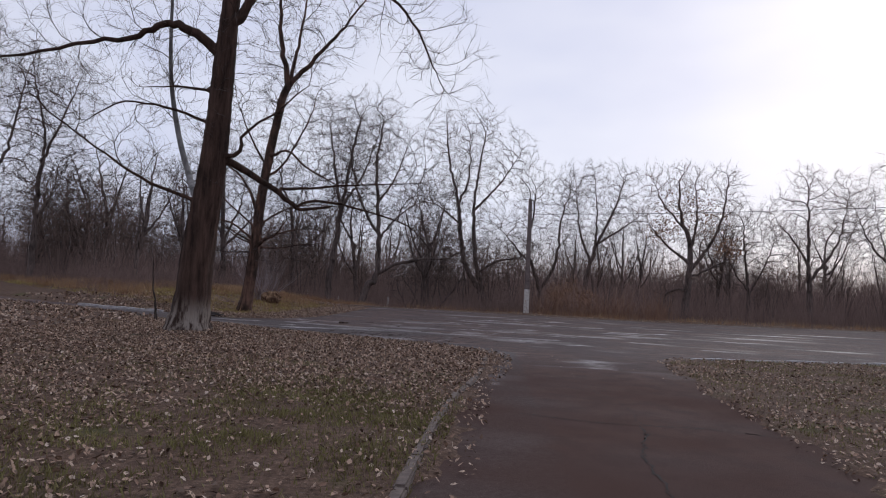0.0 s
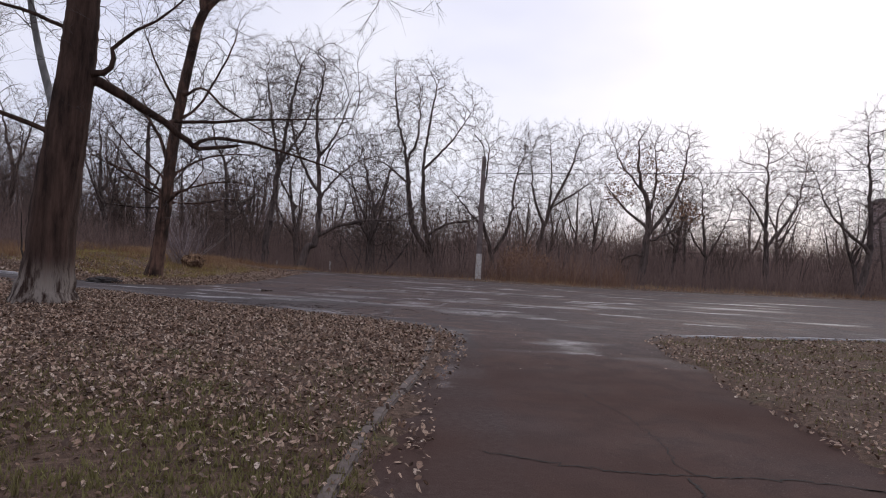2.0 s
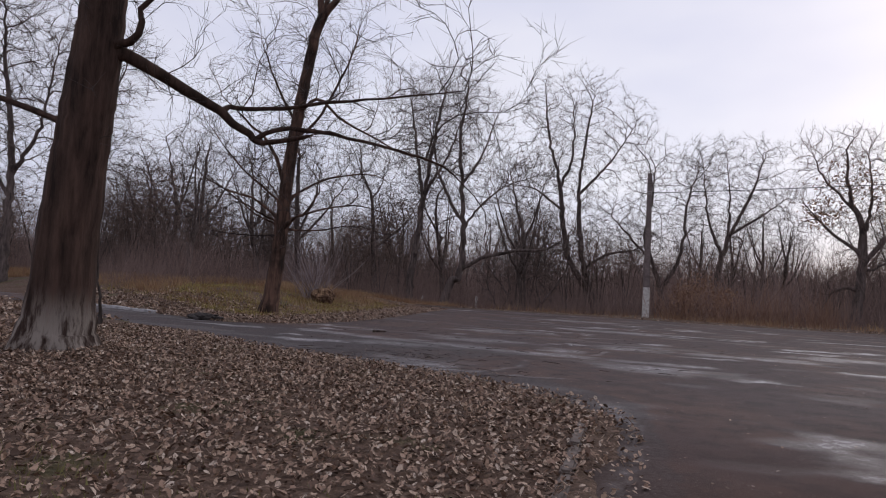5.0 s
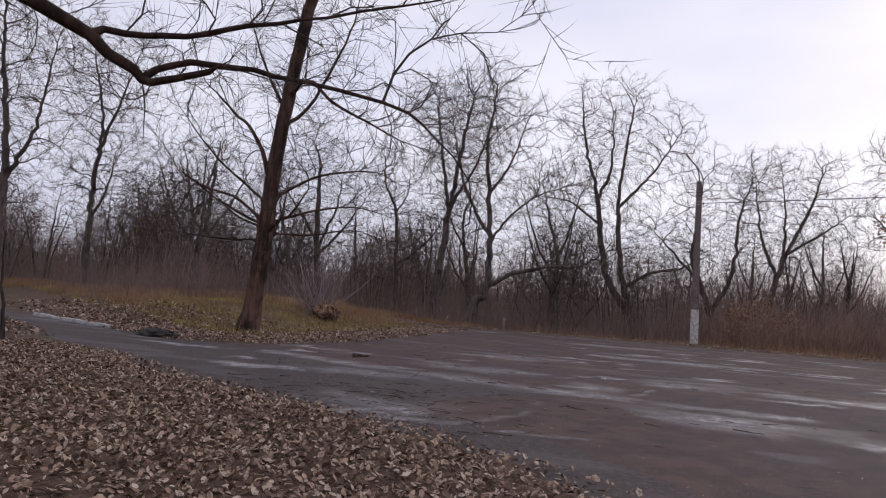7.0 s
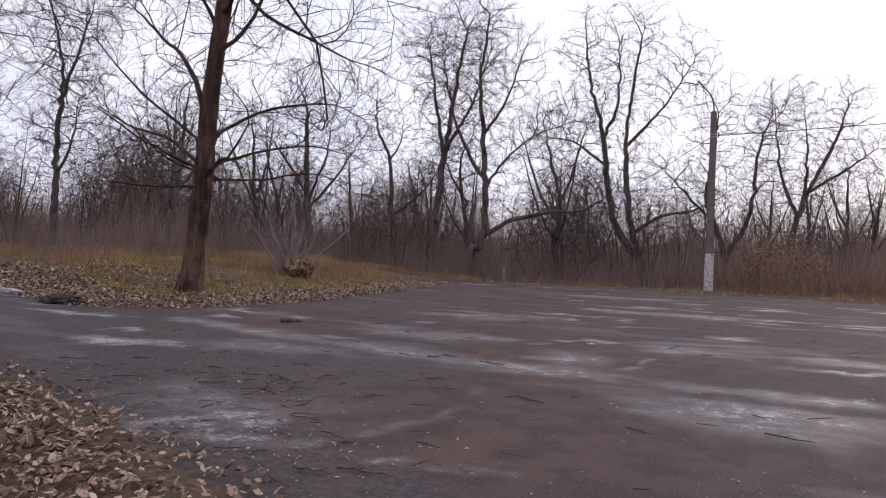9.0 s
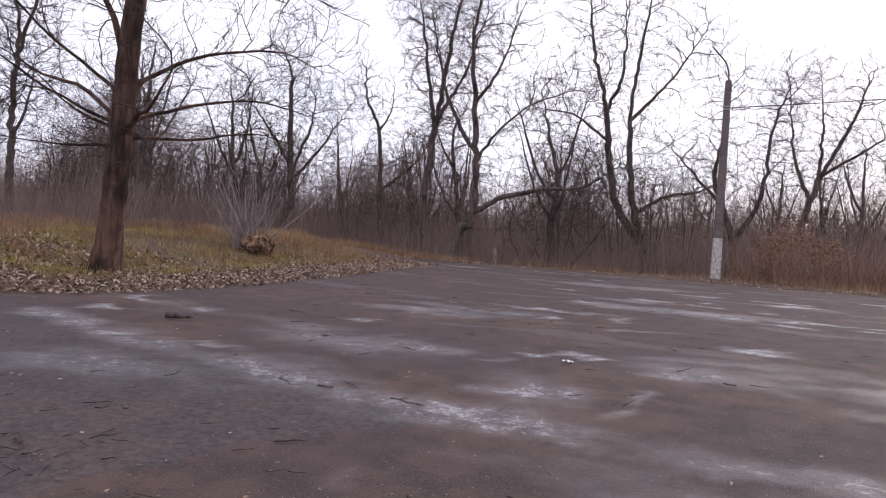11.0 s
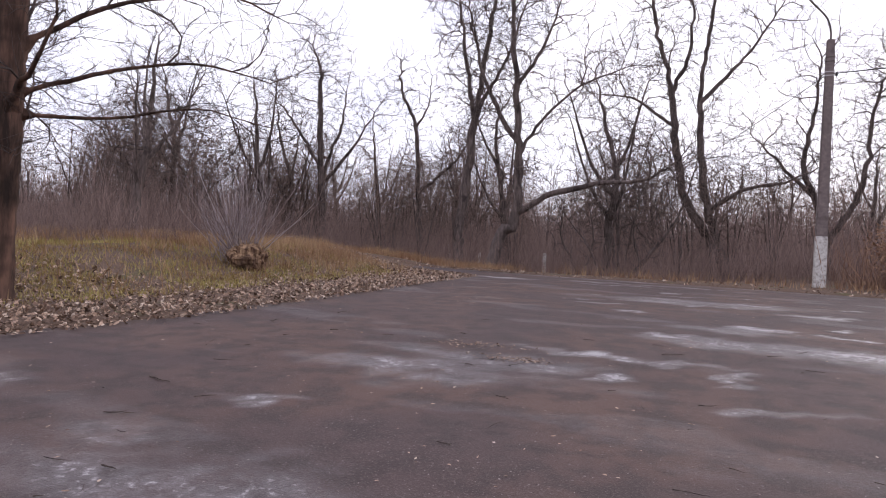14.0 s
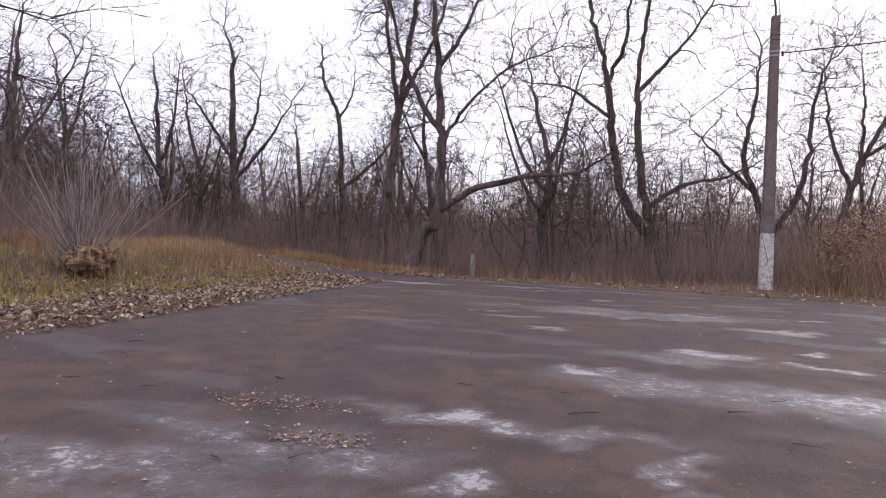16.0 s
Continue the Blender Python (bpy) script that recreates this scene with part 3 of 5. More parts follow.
def frost_sheen(x, y):
    wx, wy = x + 0.35 * ripple(x, y, 0.6), y + 0.3 * ripple(y, x, 0.55)
    out = np.zeros(x.shape)
    for cx, cy, a, b in SOFT:
        out = np.maximum(out, 0.62 * np.exp(-1.1 * (((wx - cx) / a) ** 2 + ((wy - cy) / b) ** 2)))
    for cx, cy, a, b in CRUST_SHEEN + CRUST_SHEEN_EAST + SHEEN_FLAKES:
        out = np.maximum(out, 1.1 * np.exp(-1.2 * (((wx - cx) / a) ** 2 + ((wy - cy) / b) ** 2)))
    for line in SEAMS:
        for (ax, ay), (bx, by) in zip(line, line[1:]):
            ex, ey = bx - ax, by - ay
            sx, sy = x + 0.1 * ripple(x, y, 0.35), y + 0.1 * ripple(y, x, 0.3)
            u = np.clip(((sx - ax) * ex + (sy - ay) * ey) / (ex * ex + ey * ey), 0, 1)
            d = np.hypot(sx - ax - u * ex, sy - ay - u * ey)
            out = np.maximum(out, (0.85 if line is SEAMS[0] else 0.7) * np.exp(-(d / (0.34 if line is SEAMS[0] else 0.1)) ** 2) * (0.7 + 0.45 * ripple(x, y, 0.8)))
    out = out + 0.28 * smooth01((ripple(x, y * 1.6, 1.9) - 0.15) * 2)
    return out


road, rx, ry = sheet("road", axis(-44, -8, 9, 72, 0.11), axis(-14, 3, 47, 62, 0.13),
                     lambda x, y: 0.006 * ripple(x, y, 2.5) + np.where(road_distance(x, y) > 1.2, -0.5, 0), ASPHALT)
tagged(road, "worn brown asphalt with pale frosty patches and painted sky sheen", "road", kind="structure")
for key, values in (("frost_sheen", frost_sheen(rx, ry) * (1 - 0.8 * smooth01((13.2 - ry) / 2) * smooth01((rx - 2.2) / 0.4))), ("verge", np.exp(-np.maximum(0, -road_distance(rx, ry)) / 0.35) * (0.6 + 0.5 * ripple(rx, ry, 0.8))),
                    ("old_patch", old_patch(rx, ry)),
                    ("lane", smooth01((18.5 - ry) / 9) * (0.8 + 0.25 * ripple(rx, ry, 1.5)))):
    layer = road.data.attributes.new(key, 'FLOAT', 'POINT')
    layer.data.foreach_set("value", np.clip(values, 0, 1.2).astype(np.float32))


# ---- the large trees by the path ----
rngs = np.random.default_rng(11)
STREET_TWIG = dict(CROWN, count=(8, 5, 5, 4), ratio=(0.4, 0.5, 0.5, 0.5), angle=(30, 72), up=0.0, lift=0.02, thin=0.007, least=0.22)
STREET = dict(HABIT, pace=0.28, buds=3800, room=1.7, clear=0.34, tip=0.0052, twigs=2, twig=0.55, up=0.04, skip=0.15, segs=2, onward=1.0, jitter=0.14)
poplar = tree_thing(
    "tree", (-6.5, 16.4, 0.1), "massive old bare tree with dark bark and a limewashed foot", 3,
    [([(-0.21, 0, -0.05), (-0.06, 0, 2.4), (0.17, 0, 4.75), (0.3, 0, 7.1), (0.4, 0, 9.46), (0.71, 0.2, 13.23), (0.85, 0.3, 16.05)], 0.49, 0.11),
     ([(0.3, 0, 4.85), (0.75, 0.35, 4.78), (1.25, 0.8, 4.5), (1.65, 1.25, 4.2), (2.0, 1.65, 3.88), (2.25, 1.75, 3.78), (3.05, 1.75, 3.85)], 0.12, 0.04),
     ([(1.6, 1.2, 4.25), (2.15, 1.9, 4.4), (3.15, 2.1, 4.55), (4.05, 2.2, 4.64), (5.8, 2.2, 4.76)], 0.05, 0.01),
     ([(2.1, 1.7, 3.84), (2.55, 1.9, 4.03), (3.2, 2.1, 4.02), (3.96, 2.2, 3.88), (5.34, 2.2, 3.5), (5.78, 2.25, 3.18)], 0.05, 0.01),
     ([(5.2, 2.2, 3.55), (5.26, 2.3, 4.0), (5.5, 2.4, 4.3), (5.9, 2.4, 4.44), (6.45, 2.4, 4.42)], 0.022, 0.006),
     ([(0.19, 0, 7.86), (-0.61, -0.3, 8.47), (-1.32, -0.3, 8.66), (-2.26, -0.3, 8.24), (-3.96, -0.4, 7.95), (-6.41, -0.6, 7.39)], 0.15, 0.03),
     ([(0, -0.2, 3.62), (-1.41, -0.5, 4.09), (-2.83, -0.6, 4.94), (-4.33, -0.8, 5.97)], 0.06, 0.015),
     ([(0.38, 0, 8.52), (0.94, 0, 9.46), (2.07, 0.2, 11.34), (3.2, 0.2, 13.42)], 0.17, 0.04),
     ([(1.51, 0.1, 10.4), (3.2, 0, 10.31), (4.62, 0, 9.84), (5.65, 0, 8.89), (6.22, 0, 7.76), (6.59, 0, 7.01)], 0.07, 0.008),
     ([(0.19, 0, 6.82), (-1.04, 0.1, 6.96), (-2.07, 0.1, 6.92)], 0.05, 0.01),
     ([(0.38, 0, 4.94), (0.89, 0, 5.08), (0.99, 0, 5.6), (1.79, 0.3, 6.35), (2.64, 0.5, 7.2)], 0.08, 0.01),
     ([(0.28, 0, 5.79), (-1.13, -0.2, 6.26), (-2.45, -0.3, 6.35), (-3.77, -0.2, 5.69)], 0.05, 0.008),
     ([(0.47, -0.1, 9.93), (-0.75, -0.4, 11.91), (-1.51, -0.4, 14.17)], 0.12, 0.03)],
    BARK_LIMED, TWIG_DARK, STREET, first=0.5, flare=1.45, furrow=0.05)
STREET_B = dict(HABIT, pace=0.32, buds=6000, room=1.9, clear=0.38, tip=0.0066, twigs=2, twig=0.65, up=0.05, skip=0.1, segs=2, onward=1.0, jitter=0.14)
maple = tree_thing(
    "tree", (-10.35, 30.0, 0.12), "bare leaning tree with flaked reddish bark", 8,
    [([(0, 0, -0.1), (0.2, 0, 1.6), (0.34, 0, 3.4), (0.48, 0, 5.4), (0.72, 0, 7.3), (1.22, 0, 10.4), (1.55, 0, 11.3)], 0.285, 0.17),
     ([(1.51, 0, 11.2), (1.01, 0, 13.6), (0.76, 0.2, 15.8), (0.84, 0.3, 18.0)], 0.15, 0.03),
     ([(1.51, 0, 11.2), (2.77, -0.1, 12.5), (4.12, -0.2, 14.0), (5.38, -0.2, 15.8)], 0.14, 0.03),
     ([(1.43, 0, 10.9), (1.85, 0.1, 13.2), (2.18, 0.2, 16.5)], 0.12, 0.03),
     ([(0.5, 0, 3.1), (0.92, -0.2, 3.5), (1.39, -0.3, 3.7), (1.93, -0.3, 4.5)], 0.08, 0.02),
     ([(0.29, 0, 3.4), (-0.84, -0.1, 4.2), (-2.02, -0.2, 4.55), (-3.11, -0.2, 5.1)], 0.06, 0.012),
     ([(0.42, 0, 4.6), (-0.42, 0.1, 6.3), (-1.43, 0.1, 7.2), (-2.69, 0.2, 8.3)], 0.09, 0.015),
     ([(0.84, 0, 7.6), (2.02, -1, 7.7), (3.02, -1, 6.9), (4.12, -1, 6.35), (5.04, -1, 5.85), (5.63, -1, 5.65)], 0.06, 0.008),
     ([(0.38, 0, 3.2), (-0.5, -0.5, 3.6), (-1.34, -0.9, 4.4)], 0.045, 0.01),
     ([(0.76, 0, 6.6), (1.51, 0.2, 7.4), (2.52, 0.3, 9.5), (2.94, 0.3, 11.0)], 0.07, 0.012),
     ([(0.76, 0, 6.9), (-0.34, 0.3, 8.6), (-1.26, 0.4, 10.6)], 0.07, 0.012),
     ([(0.4, 0, 3.4), (1.2, 0.9, 3.9), (2.4, 2.0, 4.3), (3.4, 3.0, 4.1)], 0.05, 0.008), ([(0.42, 0, 4.2), (1.5, 1.2, 5.2), (2.8, 2.4, 5.6), (3.6, 3.2, 5.3)], 0.05, 0.008),
     ([(0.36, 0, 3.1), (1.3, 1.2, 3.2), (2.3, 2.2, 3.5), (3.2, 3.1, 3.3)], 0.035, 0.007), ([(0.36, 0, 3.3), (-0.7, -0.9, 3.9), (-1.8, -2.0, 4.9)], 0.05, 0.008),
     ([(0.4, 0, 4.0), (-0.8, -1.1, 5.2), (-1.6, -2.2, 6.6)], 0.05, 0.008), ([(0.34, 0, 2.9), (-0.8, -0.8, 2.8), (-1.9, -1.6, 2.9)], 0.035, 0.007)],
    BARK_RED, TWIG_DARK, STREET_B, first=0.2, furrow=0.06)
w, tw = Wood(), Wood()
pts = spline([(-0.25, 0.2, 3.6), (-1.3, 1.7, 4.6), (-1.95, 2.1, 6.0), (-2.3, 2.1, 7.6), (-2.45, 2.1, 9.3), (-2.5, 2.1, 11.5)], 30)
rad = np.linspace(0.11, 0.04, 30)
w.tube(pts, rad, 10)
sprout(w, tw, pts[None], rad[None], 5.0, np.random.default_rng(5), 0, STREET_TWIG, 0.4)
limb = part_mesh("limb", w.mesh("limb", BARK_PALE), poplar, "pale grey upright limb")
part_mesh("twig_crown", tw.mesh("twig_crown", TWIG, False), limb)

sapling = tree_thing(
    "sapling", (-10.4, 21.6, 0.05), "thin leaning bare sapling", 6,
    [([(0, 0, 0), (-0.05, 0, 0.6), (-0.18, 0, 1.3), (-0.22, 0, 2.1)], 0.045, 0.012)],
    BARK_DARK, TWIG, dict(HABIT, pace=0.12, buds=14, room=0.5, clear=0.2, tip=0.004, twigs=1, twig=0.25), first=0.5)

# ---- named trees along the wood's edge ----
EDGE = dict(HABIT)
FAN = dict(HABIT, buds=4400, room=2.8, up=0.14)


def edge_tree(place, label, seed, limbs, cfg=EDGE, twig=TWIG, wood=BARK_GREY, **more):
    return tree_thing("tree", (place[0], place[1], float(ground_height(*place)) - 0.1), label, seed, limbs, wood, twig, cfg, "trees along the wood's edge", slender=0.7, **more)


edge_tree((-18.6, 65), "bare tree forking into two uneven stems", 21,
          [([(0, 0, 0), (-0.3, 0, 3), (-0.5, 0, 6), (-0.8, 0, 9.6), (-1.9, 0, 12), (-2.2, 0, 14.5)], 0.36, 0.08),
           ([(-0.4, 0, 5), (1.2, 0, 6.2), (2.5, 0, 7.4), (4.4, 0, 10.5)], 0.2, 0.04),
           ([(-0.8, 0, 9.6), (0.1, 0, 11), (0.3, 0, 12.8)], 0.12, 0.03)], dict(EDGE, buds=2200, room=1.7))
edge_tree((-13.9, 60), "tall dark bare tree with an ascending crown", 22,
          [([(0, 0, 0), (0.2, 0, 3.5), (0.8, 0, 8.3), (1.2, 0, 11.5), (1.7, 0, 15), (2.4, 0, 18.5)], 0.45, 0.08),
           ([(0.9, 0, 8.8), (0.3, 0, 12), (-0.5, 0.5, 16), (-0.9, 0.5, 18)], 0.22, 0.04),
           ([(1.0, 0, 9.8), (2.8, -0.3, 12.5), (4.2, -0.3, 16.5)], 0.18, 0.04)], FAN, first=0.45)
edge_tree((-9.2, 52.5), "bare tree with a leaning trunk and a long low limb", 23,
          [([(0, 0, 0), (0.5, 0, 1.6), (1.25, 0, 2.75), (1.3, 0, 5.6), (1.05, 0, 9), (0.8, 0, 12), (1.2, 0, 16)], 0.4, 0.07),
           ([(1.4, 0, 2.9), (3.1, -0.4, 3.75), (5.4, -0.5, 4.25), (7.2, -0.5, 4.4), (8.4, -0.4, 5.2)], 0.22, 0.03),
           ([(1.3, 0, 5.6), (2.4, 0, 7.2), (4.0, 0, 8.6), (6.2, 0, 9.4)], 0.12, 0.03),
           ([(1.3, 0, 6.0), (-0.2, 0, 8.4), (-1.2, 0, 11.5), (-1.7, 0, 14)], 0.17, 0.03),
           ([(1.1, 0, 8.8), (2.4, 0.2, 11.0), (3.2, 0.2, 13.4)], 0.14, 0.03)], dict(EDGE, buds=4600), first=0.45)
edge_tree((1.4, 62), "large bare tree forking low into two dark stems", 24,
          [([(0, 0, 0), (-0.6, 0, 1.6), (-2.2, 0, 4.1), (-2.9, 0, 6.8), (-3.4, 0, 10.6), (-4.3, 0, 14), (-4.8, 0, 17.5)], 0.46, 0.08),
           ([(-0.5, 0, 1.5), (-1.3, 0, 4.4), (-1.75, 0, 8.2), (-1.7, 0, 12.3), (-1.0, 0, 17.5)], 0.36, 0.07),
           ([(-1.3, 0, 3.8), (0.6, 0, 5.0), (2.6, 0, 5.4), (4.4, 0, 6.4)], 0.18, 0.03),
           ([(-3.3, 0, 10.6), (-2.4, 0, 13.2), (-2.6, 0, 17.6)], 0.18, 0.04),
           ([(-1.7, 0, 10), (0.5, 0.3, 12.5), (2.4, 0.3, 15.5)], 0.16, 0.03),
           ([(-3.1, 0, 8.5), (-5.4, 0, 10.2), (-7.6, 0, 10.6)], 0.13, 0.03)], FAN, first=0.6)
edge_tree((-25.0, 62), "bare tree with a snapped top above a dense crown", 25,
          [([(0, 0, 0), (-0.2, 0, 5), (-0.5, 0, 9), (-0.5, 0, 12), (-0.7, 0, 13.2), (-1.3, 0, 14.6)], 0.42, 0.05),
           ([(-0.2, 0, 4.6), (2.2, 0, 7.2), (4.4, 0, 10.2)], 0.2, 0.03), ([(-0.4, 0, 6), (-2.6, 0, 9), (-5, 0, 11.6)], 0.18, 0.03),
           ([(-0.2, 0, 5.2), (1.2, 0, 8.5), (1.7, 0, 11.5)], 0.2, 0.03)], EDGE)
edge_tree((12.6, 78), "wide bare tree with a spreading fan of limbs", 26,
          [([(0, 0, 0), (0.2, 0, 4), (1.4, 0, 8), (3.2, 0, 12), (4.2, 0, 15.4)], 0.42, 0.06),
           ([(0.6, 0, 5.6), (-0.8, 0, 9.5), (-1.4, 0, 15)], 0.24, 0.04), ([(1.3, 0, 7.8), (4.2, 0, 9.8), (6.4, 0, 11.6)], 0.2, 0.03),
           ([(1.0, 0, 7), (1.2, 0, 11), (0.8, 0, 15.6)], 0.2, 0.03)], FAN)
edge_tree((18.6, 58), "gnarled bare tree with pale broken limbs and a few russet leaves", 27,
          [([(0, 0, 0), (0.2, 0, 2.5), (0.3, 0, 6.5), (-0.5, 0, 9), (-0.8, 0, 12.2)], 0.55, 0.08),
           ([(0.2, 0, 4), (2.0, 0, 6.6), (3.0, 0, 9), (3.5, 0, 12.2)], 0.28, 0.05), ([(0.2, 0, 2.6), (-1.3, 0, 2.4), (-2.3, 0, 0.8)], 0.22, 0.06),
           ([(0.2, 0, 5), (-2, 0, 6.8), (-3.4, 0, 8.4)], 0.2, 0.03), ([(0.3, 0, 6.2), (1.0, 0.5, 8.6), (0.9, 0.8, 12.4)], 0.2, 0.04),
           ([(0.2, 0, 3.6), (2.4, -0.6, 4.8), (4.4, -0.8, 6.2)], 0.16, 0.03), ([(-0.2, 0, 8), (-2.0, 0.4, 10.2), (-2.8, 0.4, 12.0)], 0.14, 0.03)], dict(EDGE, buds=4600, room=1.9, tip=0.0105), TWIG_WARM)
edge_tree((24.8, 60), "small bare tree with a round crown", 28,
          [([(0, 0, 0), (-0.1, 0, 3), (-0.4, 0, 6), (-0.6, 0, 8.8)], 0.26, 0.05), ([(0, 0, 2.6), (1.3, 0, 5), (2.2, 0, 7.6)], 0.14, 0.03), ([(0, 0, 2.6), (-1.6, 0, 5), (-2.2, 0, 7)], 0.12, 0.03)], EDGE)
edge_tree((30.2, 60), "bare tree with a tangled brown crown", 29,
          [([(0, 0, 0), (-0.2, 0, 4), (-0.3, 0, 8), (-0.4, 0, 12.5)], 0.36, 0.05), ([(0, 0, 4), (2.2, 0, 7.5), (3.2, 0, 12)], 0.2, 0.03), ([(0, 0, 5), (-2, 0, 8), (-3, 0, 9)], 0.15, 0.03)], EDGE, TWIG_WARM)
edge_tree((37.0, 58), "broad bare tree leaning over the verge", 30,
          [([(0, 0, 0), (0.8, 0, 4), (0.6, 0, 9), (0.2, 0, 14)], 0.42, 0.05), ([(0.6, 0, 4), (-2.6, 0, 7), (-4, 0, 10)], 0.2, 0.03), ([(0.7, 0, 6), (3.6, 0, 9), (5, 0, 14)], 0.2, 0.03)], FAN)
edge_tree((-48.4, 72), "bare tree with a broad rounded crown", 36,
          [([(0, 0, 0), (0.1, 0, 4), (-0.2, 0, 8), (-0.4, 0, 13)], 0.42, 0.05), ([(0, 0, 3), (3.0, 0, 6), (5.6, 0, 8.6)], 0.2, 0.03), ([(0, 0, 3.4), (-3.2, 0, 6), (-6.0, 0, 8.6)], 0.2, 0.03),
           ([(0, 0, 4), (1.8, 0, 8), (3.2, 0, 11.5)], 0.2, 0.03), ([(0, 0, 4), (-1.8, 0, 8), (-3.6, 0, 11)], 0.2, 0.03)], dict(EDGE, buds=7000, tip=0.011))
edge_tree((-32.6, 45), "slender bare tree with forked stems", 31,
          [([(0, 0, 0), (0.1, 0, 4), (0.1, 0, 8), (0.3, 0, 11), (-0.9, 0, 15.5)], 0.3, 0.05), ([(0.2, 0, 9), (1.4, 0, 12), (2.8, 0, 15.5)], 0.15, 0.03), ([(0.1, 0, 4.6), (1.2, 0, 6.6), (1.6, 0, 9)], 0.12, 0.03)], FAN)
edge_tree((-31.5, 38), "tall bare tree with dark upright limbs", 32,
          [([(0, 0, 0), (0.1, 0, 4), (-0.1, 0, 8.5), (-1.0, 0, 13), (-1.4, 0, 17)], 0.36, 0.05), ([(0, 0, 6), (1.8, 0, 9), (2.8, 0, 14)], 0.18, 0.03), ([(0, 0, 5), (-2.2, 0, 8), (-3.4, 0, 12)], 0.16, 0.03)], FAN)
edge_tree((6.6, 64), "bare tree with curved limbs behind the lamp post", 33,
          [([(0, 0, 0), (-0.6, 0, 3), (-1.6, 0, 6), (-1.2, 0, 9), (-1.0, 0, 12)], 0.3, 0.05), ([(-0.2, 0, 2), (1.2, 0, 5), (1.6, 0, 9), (2.4, 0, 12)], 0.24, 0.04), ([(-0.8, 0, 4), (-3, 0, 6.4), (-4.4, 0, 8)], 0.16, 0.03)], EDGE)
edge_tree((-3.4, 57), "small leaning willow stems at the verge", 34,
          [([(0, 0, 0), (1.0, 0, 1.3), (2.3, 0, 3.2), (3.0, 0, 5.5)], 0.15, 0.03), ([(0.7, 0, 0.9), (0.3, 0, 2.4), (0.5, 0, 4.4)], 0.08, 0.02)], dict(EDGE, buds=800, room=1.1, pace=0.26, clear=0.26, twig=0.4))
edge_tree((-5.7, 57), "cluster of thin crooked bare stems", 35,
          [([(0, 0, 0), (-0.6, 0, 1.2), (-1.1, 0, 2.3), (-1.0, 0, 4)], 0.1, 0.02), ([(0.1, 0, 0), (0.6, 0, 2), (0.2, 0, 4.4)], 0.1, 0.02), ([(1.1, 0, 0), (0.3, 0, 1.8), (-0.6, 0, 2.9), (-1.4, 0, 4)], 0.1, 0.02),
           ([(1.2, 0, 0), (1.5, 0, 2), (1.7, 0, 4.5)], 0.09, 0.02)], dict(EDGE, buds=800, room=1.1, pace=0.26, clear=0.26, twig=0.4))


# ---- the wood behind ----
def wild_limbs(rng, height, spread):
    lean = rng.normal(size=2) * 0.06
    def at(f, dx=0.0, dy=0.0):
        return (lean[0] * height * f + dx, lean[1] * height * f + dy, height * f)
    out = [([(0, 0, 0), at(0.25, rng.normal() * 0.2), at(0.5, rng.normal() * 0.4), at(0.8, rng.normal() * 0.6), at(1.0, rng.normal() * 0.8)], 0.024 * height, 0.04)]
    for _ in range(4):
        a, f = rng.uniform(0, 6.28), rng.uniform(0.22, 0.55)
        r = spread * rng.uniform(0.6, 1.0)
        out.append(([at(f), at(f + 0.18, 0.5 * r * math.cos(a), 0.5 * r * math.sin(a)), at(min(f + 0.5, 0.97), r * math.cos(a), r * math.sin(a))], 0.012 * height, 0.03))
    return out


WOODS = dict(HABIT, pace=0.5, buds=1300, room=2.6, clear=0.55, tip=0.0125, twigs=2, twig=1.15, segs=1)
kinds = []
for n in range(7):
    rng = np.random.default_rng(60 + n)
    hgt = rng.uniform(10, 15)
    kinds.append(tree_thing("tree", (0, 0, 0), "bare grey-brown woodland tree", 60 + n, wild_limbs(rng, hgt, hgt * 0.27), BARK_GREY,
                            TWIG_WARM if n % 3 == 0 else TWIG, WOODS, "woodland trees", first=0.3))
small = []
for n in range(4):
    rng = np.random.default_rng(80 + n)
    stems = []
    for _ in range(4):
        a, r, hgt = rng.uniform(0, 6.283), rng.uniform(0.8, 2.2), rng.uniform(4.5, 7.5)
        c, d = math.cos(a), math.sin(a)
        stems.append(([(0.2 * c, 0.2 * d, 0), (0.4 * r * c, 0.4 * r * d, 0.4 * hgt), (r * c, r * d, hgt)], 0.1, 0.02))
    small.append(tree_thing("small_tree", (0, 0, 0), "low many-stemmed bare tree with a dense twiggy crown", 80 + n, stems, BARK_GREY,
                            TWIG_WARM, dict(WOODS, pace=0.4, buds=1050, room=1.9, clear=0.45, tip=0.0108, twig=0.9), "low trees in the wood", first=0.2, slender=0.7))


